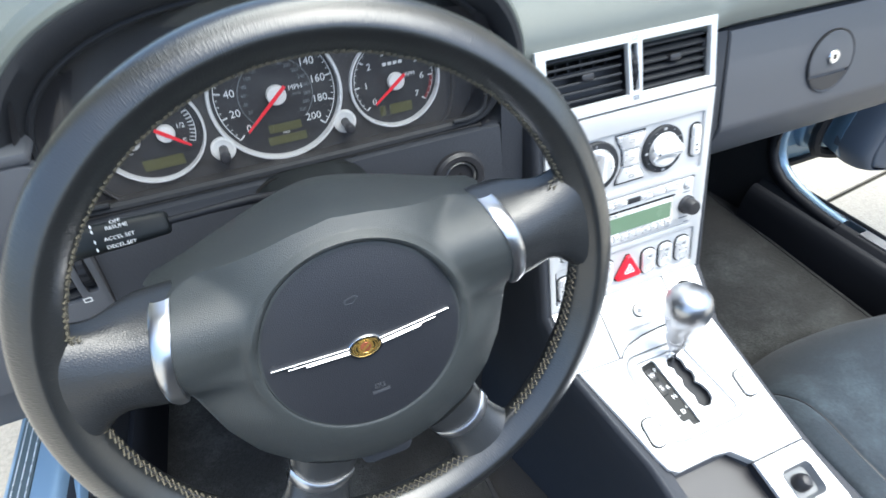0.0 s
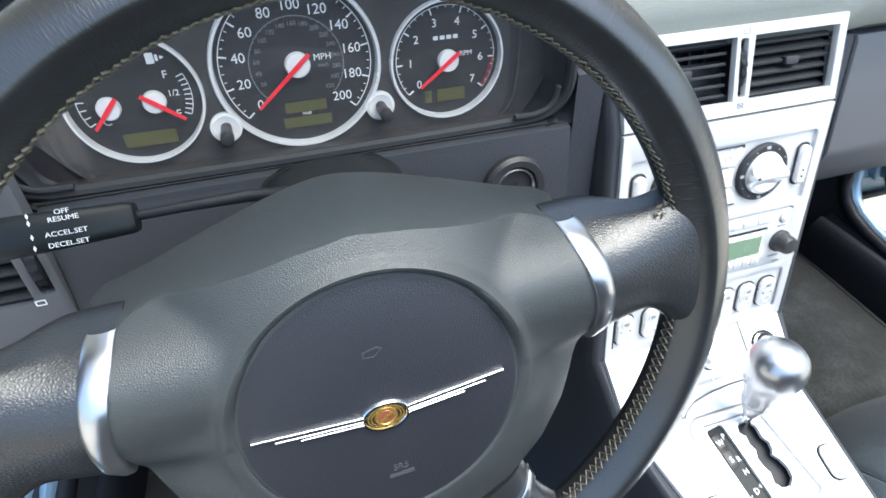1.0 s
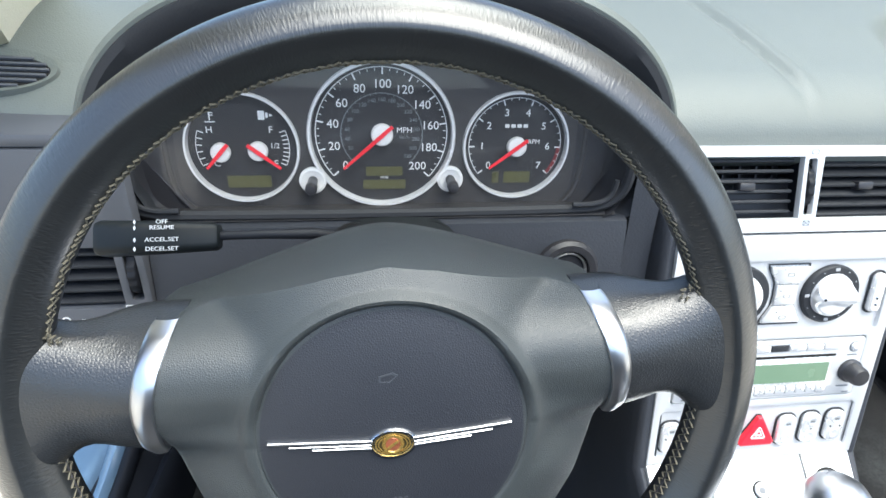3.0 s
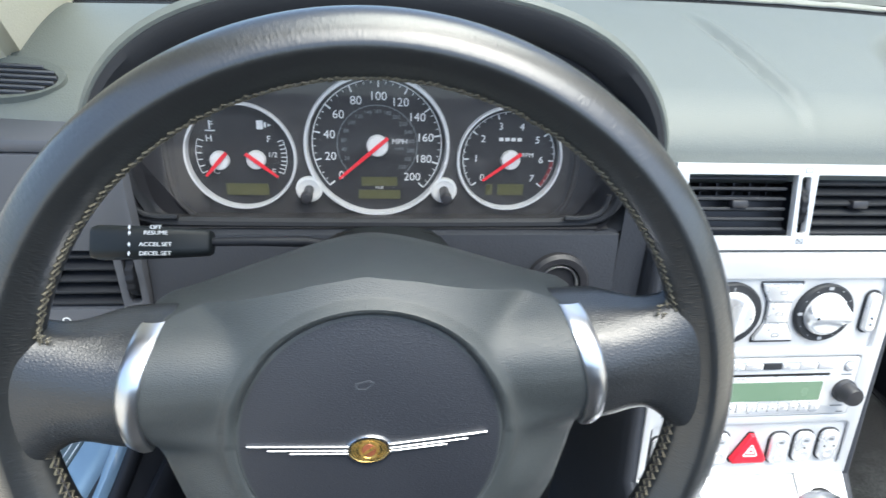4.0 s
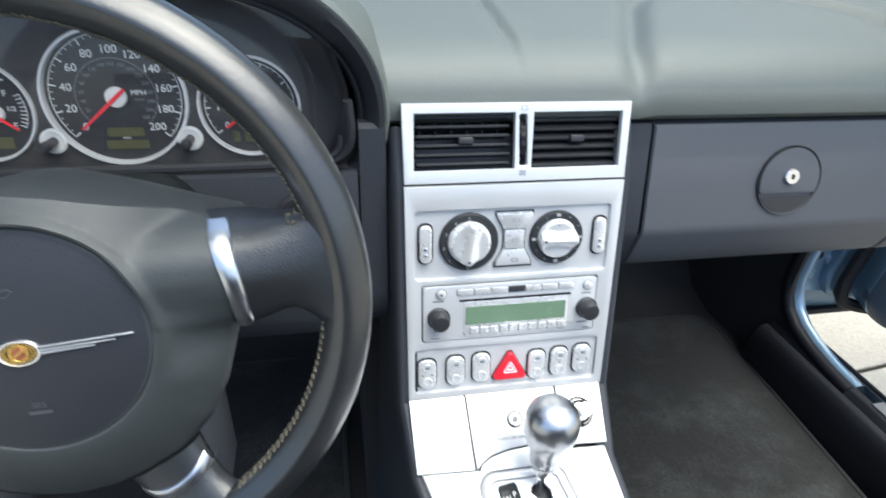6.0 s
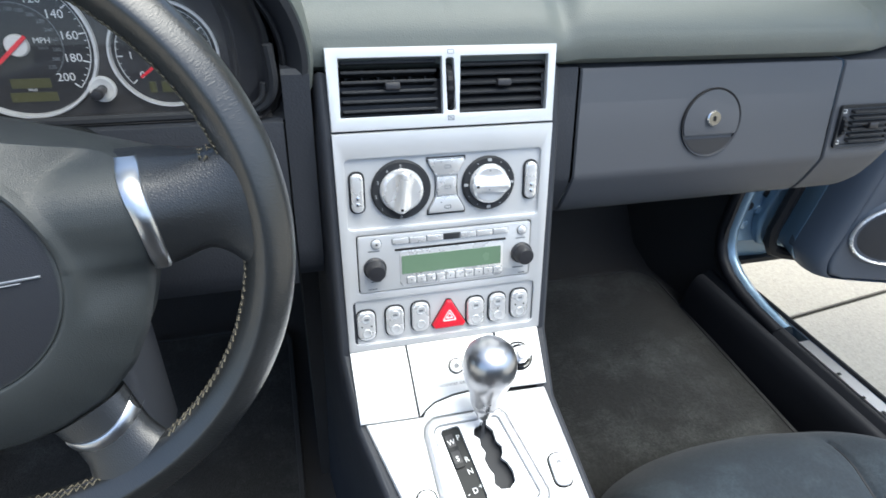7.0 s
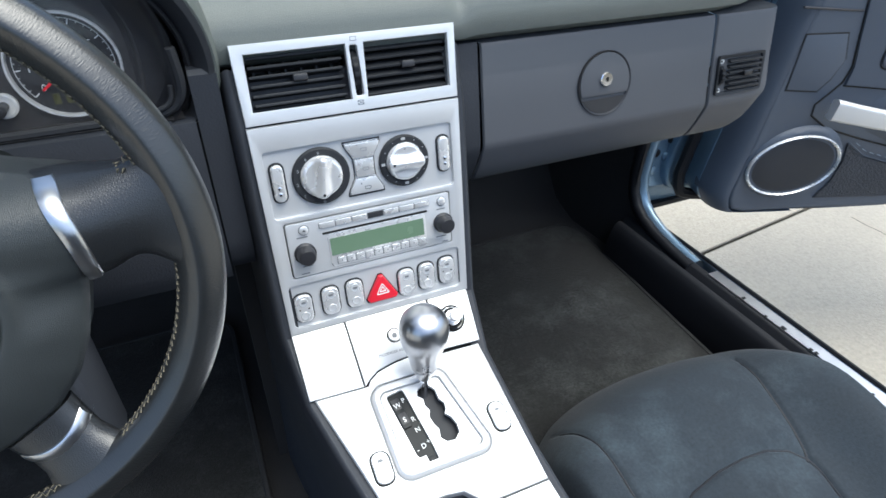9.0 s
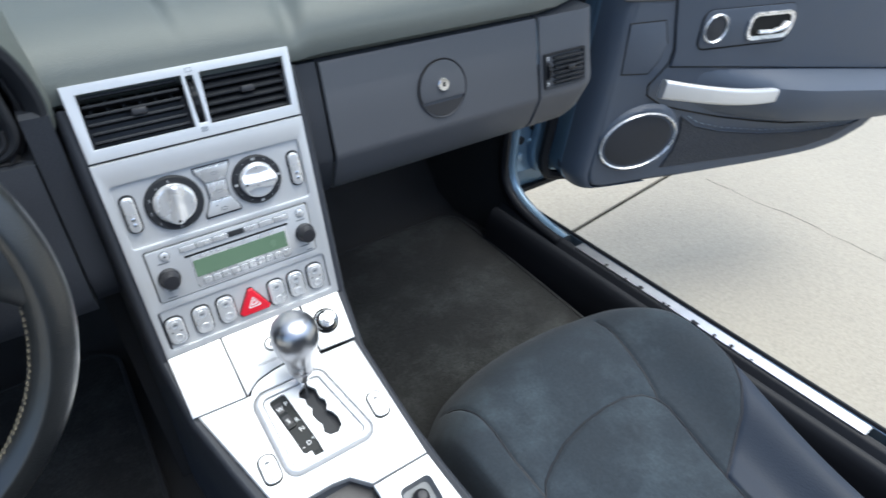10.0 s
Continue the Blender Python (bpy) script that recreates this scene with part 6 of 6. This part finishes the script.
    for a0, a1 in spans:
        n = int((a1 - a0) / (1.7 if math.sin(radians((a0 + a1) / 2)) < 0.3 else 1.3))
        bits = []
        for ph in (0, 1):
            pts = []
            for k in range(n + 1):
                a = radians(a0 + (a1 - a0) * k / n)
                th = math.pi - (0.24 if a0 == 15 else 0.10) + (0.22 - 0.11 * smooth(-0.3, 0.3, math.sin(a))) * (1 if (k + ph) % 2 else -1) + jit.uniform(-0.05, 0.05)
                a += radians(jit.uniform(-0.22, 0.22))
                pts.append(MW @ Vector(rim_point(a, th, 1.03)))
            bits.append(tube(pts, 0.00058, 5))
        part("stitching", merge(*bits), M_STITCH, ob, "grey-olive cross stitching", smooth=0)
        pts = [MW @ Vector(rim_point(radians(a0 + (a1 - a0) * k / n), math.pi - (0.24 if a0 == 15 else 0.10), 1.003)) for k in range(n + 1)]
        part("seam", tube(pts, 0.0006, 5), M_BLACK, ob)
    for s in (-1, 1):
        for a, v, n in ((0.1530, 0.0475, 0.0050),):
            tuft = []
            for k in range(14):
                p = Vector((c.x + s * (a + jit.uniform(-0.0022, 0.0030)), v + jit.uniform(-0.003, 0.003), n + jit.uniform(-0.0015, 0.0008)))
                q = p + Vector((s * jit.uniform(-0.003, 0.002), jit.uniform(-0.003, 0.003), jit.uniform(-0.0005, 0.001)))
                tuft.append(tube([MW @ p, MW @ (p.lerp(q, 0.5) + Vector((0, 0, 0.0008))), MW @ q], [0.0005, 0.0005, 0.0002], 5))
            part("thread_knot", merge(*tuft), M_STITCH, ob, "frayed end of the stitching")

build_wheel()


# ---- passenger seat ----
def build_seat():
    ob = thing("passenger_seat", (0.735, 0.0, FLOOR), "grey suede passenger seat with leather side bolsters", "car seat")
    xc, hw = 0.738, 0.252
    insert = [(0.5635, -0.45), (0.5635, 0.10), (0.566, 0.140), (0.580, 0.157), (0.605, 0.172), (0.644, 0.189), (0.692, 0.198), (0.737, 0.200), (0.772, 0.197), (0.800, 0.186), (0.815, 0.168), (0.817, 0.150), (0.812, 0.120), (0.803, 0.080), (0.794, 0.037), (0.785, -0.012), (0.772, -0.15), (0.765, -0.45)]
    fore = [(0.566, 0.140), (0.565, 0.20), (0.571, 0.25), (0.573, 0.285), (0.568, 0.325), (0.560, 0.355)]
    cheek = [(0.812, 0.165), (0.822, 0.180), (0.834, 0.208), (0.845, 0.244), (0.856, 0.290), (0.862, 0.335)]
    edge = [(0.794, 0.037), (0.838, 0.058), (0.878, 0.079), (0.913, 0.107), (0.938, 0.136), (0.955, 0.175), (0.965, 0.22)]
    def near(pts, x, y):
        best = 1.0
        for (ax, ay), (bx, by) in zip(pts, pts[1:]):
            ex, ey = bx - ax, by - ay
            t = max(0.0, min(1.0, ((x - ax) * ex + (y - ay) * ey) / (ex * ex + ey * ey)))
            best = min(best, math.hypot(x - ax - t * ex, y - ay - t * ey))
        return best
    def between(pts, x):
        for (ax, ay), (bx, by) in zip(pts, pts[1:]):
            if min(ax, bx) <= x <= max(ax, bx) and ax != bx:
                return ay + (by - ay) * (x - ax) / (bx - ax)
        return None
    def leather(x, y):
        if y < 0.037:
            return x > 0.765 + 0.029 * smooth(-0.45, 0.037, y)
        lim = between(edge, x)
        return x > 0.965 or (lim is not None and y < lim)
    def front(u):
        return 0.425 - 0.095 * abs(u) ** 3.2 - (0.030 * abs(u) ** 1.5 if u < 0 else 0)
    def height(u, x, y):
        bol = (0.034 if u > 0 else 0.026) * smooth(0.42, 0.80, abs(u)) * (1 - 0.45 * smooth(0.16, 0.34, y))
        crown = 0.010 * (1 - u * u)
        side = 0.20 * max(0.0, (abs(u) - 0.84) / 0.16) ** 2.4
        t = max(0.0, (y - (front(u) - 0.14)) / 0.14)
        z = 0.288 + bol + crown - side - 0.115 * t ** 2.6 + 0.012 * smooth(0.05, 0.30, y) - 0.03 * smooth(-0.05, -0.45, y)
        d = min(near(insert, x, y), near(fore, x, y), near(cheek, x, y))
        puff = 0.0035 * (1 - math.exp(-(d / 0.022) ** 2))
        return z + puff - 0.0045 * math.exp(-(d / 0.0035) ** 2) - 0.0015 * math.exp(-(near(edge, x, y) / 0.003) ** 2)
    def seat_x(u, y):
        return xc + (hw * u if u < 0 else (hw - 0.085 * smooth(0.24, -0.12, y)) * u)
    nu, nv = 170, 240
    rows = []
    for k in range(nv + 1):
        t = (k / nv) ** 0.75
        row = []
        for j in range(nu + 1):
            u = -1 + 2 * j / nu
            y = -0.50 + (front(u) + 0.50) * t
            x = seat_x(u, y)
            row.append((x, y, height(u, x, y)))
        rows.append(row)
    last = rows[-1]
    for drop, back in ((0.04, -0.002), (0.10, 0.012), (0.16, 0.04)):
        rows.append([(x, y - back, z - drop) for x, y, z in last])
    for name, mat, keep, label in (("cushion", M_SUEDE, False, "grey suede cushion with stitched insert"), ("bolster", M_SEATSIDE, True, "smooth blue-grey leather side bolster")):
        bm = loft(rows)
        bmesh.ops.delete(bm, geom=[f for f in bm.faces if leather(*f.calc_center_median()[:2]) != keep], context="FACES")
        part(name, bm, mat, ob, label, smooth=60)
    def seam(path, r=0.0013):
        fine = []
        for (ax, ay), (bx, by) in zip(path, path[1:]):
            n = max(2, int(math.hypot(bx - ax, by - ay) / 0.008))
            fine += [(ax + (bx - ax) * i / n, ay + (by - ay) * i / n) for i in range(n)]
        def u_of(x, y):
            return (x - xc) / (hw if x < xc else hw - 0.085 * smooth(0.24, -0.12, y))
        part("seam", tube([(x, y, height(u_of(x, y), x, y) + 0.0009) for x, y in fine], r, 5), M_BLACK, ob)
    seam(insert)
    seam(fore)
    seam(cheek)
    seam(edge, 0.0014)
    part("seat_base", rbox(xc - 0.22, xc + 0.21, -0.40, 0.27, FLOOR + 0.012, 0.20, 0.02, 2), M_BLACK, ob, "black seat base")
    back = []
    for k in range(8):
        t = k / 7
        back.append([(xc + 0.24 * math.sin(a) * (1 - 0.15 * t), -0.46 - 0.16 * t + 0.07 * math.cos(a), 0.26 + 0.52 * t) for a in [2 * math.pi * j / 24 for j in range(24)]])
    part("backrest", loft(back, ring=True, caps=True), M_SUEDE, ob)


build_seat()


# ---- passenger door, open ----
def between_points(pts, x):
    for (ax, ay), (bx, by) in zip(pts, pts[1:]):
        if ax <= x <= bx:
            return ay + (by - ay) * (x - ax) / (bx - ax)
    return pts[-1][1]


def build_door():
    ob = thing("door_1", MD @ Vector((0.5, 0.05, 0.26)), "open passenger door with a dark trim panel and silver pull", "car door", kind="structure")
    ML = MD @ pose(0, 0, 0, 90, 0, 0)     # x along the door, y up, z to the cabin
    edge = [(0.148, 0.290), (0.160, 0.270), (0.19, 0.262), (0.40, 0.259), (0.65, 0.2555), (0.80, 0.2530), (0.865, 0.257), (0.93, 0.270), (1.00, 0.302), (1.06, 0.358), (1.10, 0.43), (1.13, 0.60), (1.14, 0.86), (0.190, 0.84), (0.180, 0.70), (0.168, 0.55), (0.154, 0.40), (0.145, 0.32)]
    def grow(pts, d):
        cx, cy = 0.55, 0.52
        return [(x + d * (1 if x > cx else -1), y + d * (1 if y > cy else -1)) for x, y in pts]
    # the trim rolls away from the cabin along its front edge
    roll = []
    for k, (x, y) in enumerate(rounded([(0.31, 0.2575), (0.19, 0.262), (0.160, 0.270), (0.148, 0.290), (0.145, 0.32), (0.154, 0.40), (0.168, 0.55), (0.180, 0.70), (0.190, 0.84)], 5)):
        w = smooth(0.0, 0.9, (k - 4) / 8)
        low = 1 - smooth(0.262, 0.31, y)
        roll.append([(x - 0.046 * w * math.sin(a) * (1 - 0.45 * low), y - 0.016 * low * w * math.sin(a), 0.0215 - 0.066 * (1 - math.cos(a)) * (0.35 + 0.65 * w)) for a in [radians(90 * i / 9) for i in range(10)]])
    b = loft(roll)
    b.transform(ML)
    part("trim_roll", b, M_DOOR, ob, "rounded front edge of the trim panel")
    part("outer_skin", plate([(x - (0.078 if x < 0.2 else 0.0), y) for x, y in grow(edge, 0.010)], 0.030, ML, base=-0.125, bevel=0.012, seg=3), M_BLUE, ob, "light blue painted outer skin")
    part("frame_edge", plate([(x - (0.050 if x < 0.2 else 0.0), y) for x, y in grow(edge, -0.004)], 0.070, ML, base=-0.10), M_BLUE, ob, "painted inner door edge")
    part("rubber_seal", tube([ML @ Vector((x - (0.066 if x < 0.2 else 0.0), y, -0.070 if x < 0.2 else -0.03)) for x, y in grow(edge, 0.004)], 0.013, 8, closed=True), M_RUBBER, ob, "black rubber seal round the door")
    part("trim_panel", plate(edge, 0.022, ML, base=0.0, bevel=0.010, seg=3), M_DOOR, ob, "grained blue-grey trim panel")
    # upper panel, with its lower edge as a step
    up = [(0.297, 0.546), (0.62, 0.512), (0.95, 0.476), (1.115, 0.46), (1.125, 0.62), (1.13, 0.84), (0.262, 0.82), (0.270, 0.70), (0.286, 0.629), (0.299, 0.582)]
    part("upper_panel", plate(up, 0.006, ML, base=0.021, bevel=0.003), M_DOOR, ob)
    # armrest: a swelling that grows rearward
    rows = []
    for k in range(21):
        t = k / 20
        s = 0.34 + 0.76 * t
        d = 0.002 + 0.068 * smooth(0.0, 0.5, t) - 0.015 * smooth(0.85, 1, t)
        zt = 0.541 - 0.105 * (s - 0.32)
        zb = 0.338 + 0.112 * max(0.0, (1.0 - s) / 0.68) ** 1.9
        rows.append([(s, zt, 0.018), (s, zt - 0.012, 0.018 + d * 0.55), (s, zt - 0.035, 0.018 + d * 0.95), (s, (zt + zb) / 2 - 0.01, 0.018 + d), (s, zb + 0.02, 0.018 + d * 0.7), (s, zb, 0.016)])
    arm = loft(rows)
    arm.transform(ML)
    part("armrest", arm, M_DOOR, ob, "soft swelling armrest")
    pull = []
    for k in range(15):
        t = k / 14
        s = 0.260 + 0.345 * t
        zc = 0.514 - 0.056 * t
        h = 0.0200 - 0.003 * t
        d = 0.052 + 0.034 * math.sin(math.pi * min(1, t * 0.9 + 0.08))
        pull.append([(s + 0.05 * (q / 0.04) * (k < 2) * 0.1, zc + q, d + p) for p, q in rrect(0.018, 2 * h, 0.007)])
    b = loft(pull, ring=True, caps=True)
    b.transform(ML)
    part("pull_handle", b, M_SILVER, ob, "satin silver pull handle")
    pocket = [(0.366, 0.421), (0.414, 0.389), (0.496, 0.364), (0.626, 0.339), (0.768, 0.323), (0.93, 0.322), (0.972, 0.330), (0.885, 0.290), (0.792, 0.277), (0.651, 0.279), (0.526, 0.285), (0.345, 0.291), (0.368, 0.332), (0.374, 0.381)]
    part("map_pocket", plate(pocket, 0.0055, ML, base=0.0205, bevel=0.002), M_MESH, ob, "dark net map pocket")
    part("pocket_stitch", tube([ML @ Vector((x, y + 0.003, 0.0262)) for x, y in pocket[:6]], 0.0012, 5), M_DOOR, ob)
    for k in range(26):
        x = 0.385 + 0.53 * k / 25
        y = between_points(pocket[:6], x) + 0.012
        part("stitch", tube([ML @ Vector((x, y, 0.0255)), ML @ Vector((x + 0.011, between_points(pocket[:6], x + 0.011) + 0.012, 0.0255))], 0.0010, 4), M_STITCHPALE, ob)
    # loudspeaker
    ms = ML @ Matrix.Translation((0.252, 0.381, 0.022)) @ pose(0, 0, 0, 0, -7, 11)
    part("speaker_pod", lathe([(0.112, -0.012), (0.106, 0.004), (0.098, 0.012), (0.088, 0.014), (0.001, 0.012)], ms @ Matrix.Diagonal((0.97, 0.76, 1, 1)), 44), M_DOOR, ob)
    part("speaker_ring", lathe([(0.0965, 0.010), (0.0965, 0.016), (0.0935, 0.0185), (0.0905, 0.016), (0.090, 0.012)], ms @ Matrix.Diagonal((0.97, 0.715, 1, 1)), 56, caps=False), M_SILVER2, ob, "bright ring round the loudspeaker")
    part("speaker_grille", lathe([(0.0905, 0.012), (0.080, 0.0150), (0.05, 0.0172), (0.0005, 0.018)], ms @ Matrix.Diagonal((0.97, 0.715, 1, 1)), 44), M_GRILLE, ob, "dark cloth loudspeaker cover")
    # flap ahead of the upper panel
    flap = [(0.178, 0.541), (0.243, 0.536), (0.262, 0.560), (0.275, 0.595), (0.258, 0.643), (0.176, 0.642)]
    part("flap_groove", ring_plate([(x * 1.0 + (0.002 if x > 0.22 else -0.002), y + (0.003 if y > 0.58 else -0.003)) for x, y in flap], flap, 0.0, 0.0228, ML), M_HOOD, ob)
    part("flap", plate(flap, 0.0025, ML, base=0.0215, bevel=0.001), M_DOOR, ob, "small cover panel")
    # joints between the trim pieces
    for path in ([(0.262, 0.80), (0.270, 0.70), (0.286, 0.629), (0.297, 0.582), (0.292, 0.552), (0.274, 0.530), (0.253, 0.508), (0.256, 0.485), (0.301, 0.456), (0.384, 0.431), (0.481, 0.404), (0.60, 0.377), (0.705, 0.357), (0.85, 0.342), (0.963, 0.335)], [(0.297, 0.545), (0.62, 0.511), (0.95, 0.475), (1.11, 0.459)]):
        part("trim_joint", tube([ML @ Vector((x, y, 0.0224)) for x, y in path], 0.0020, 6), M_VOID, ob)
    part("trim_joint", tube([ML @ Vector((x, y, 0.0222)) for x, y in ((0.150, 0.690), (0.20, 0.687), (0.268, 0.683))], 0.0022, 6), M_BLACK, ob)
    plate_edge = rrect(0.249, 0.082, 0.022, 0.472, 0.6165, 6)
    part("trim_joint", tube([ML @ Vector((x, y, 0.0272)) for x, y in plate_edge], 0.0015, 5, closed=True), M_VOID, ob)
    # tweeter and release handle in one raised plate
    part("handle_plate", plate(rrect(0.245, 0.078, 0.02, 0.472, 0.6185), 0.0035, ML, base=0.0268, bevel=0.0015), M_DOOR, ob)
    mt = ML @ Matrix.Translation((0.384, 0.620, 0.030))
    part("tweeter_ring", lathe([(0.0305, 0), (0.0305, 0.0035), (0.0285, 0.0055), (0.0262, 0.003), (0.026, 0.0)], mt, 40, caps=False), M_SILVER2, ob, "bright tweeter ring")
    part("tweeter_cloth", lathe([(0.0262, 0.0), (0.020, 0.002), (0.0005, 0.003)], mt, 30), M_GRILLE, ob)
    mh = ML @ Matrix.Translation((0.530, 0.616, 0.030))
    part("release_bezel", ring_plate(rrect(0.122, 0.058, 0.020, n=6), rrect(0.106, 0.042, 0.014, n=6), -0.002, 0.005, mh, 0.002), M_SILVER2, ob, "satin metal release surround")
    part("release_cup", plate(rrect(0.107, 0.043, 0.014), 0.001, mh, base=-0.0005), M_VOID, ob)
    part("release_lever", tube([mh @ Vector((-0.030, -0.012, 0.004)), mh @ Vector((0.0, -0.011, 0.011)), mh @ Vector((0.026, -0.006, 0.011)), mh @ Vector((0.040, 0.002, 0.006))], [0.0065, 0.0062, 0.0075, 0.010], 10, flat=0.7), M_SILVER2, ob, "satin metal release lever")


build_door()


# ---- demister vent on the pad ----
def build_demister():
    m = basis((-0.277, 0.559, 0.8185), (1, -0.10, 0), (0, 1, 0.42))
    ob = thing("demister_vent", (-0.277, 0.559, 0.812), "oval dark demister grille on the dashboard pad", "air vent")
    part("grille_ring", ring_plate(circle(0.048, n=36, ry=0.024), circle(0.042, n=36, ry=0.018), -0.004, 0.0035, m, 0.002), M_DASH, ob)
    part("grille_well", plate(circle(0.043, n=30, ry=0.019), 0.0008, m), M_VOID, ob)
    for k in range(6):
        y = -0.0145 + 0.0058 * k
        w = 0.041 * math.sqrt(max(0.05, 1 - (y / 0.0185) ** 2))
        part("grille_slat", rbox(-w, w, y - 0.0011, y + 0.0011, 0.0006, 0.0032, 0.0004, 1, m), M_DASHLOW, ob)


build_demister()
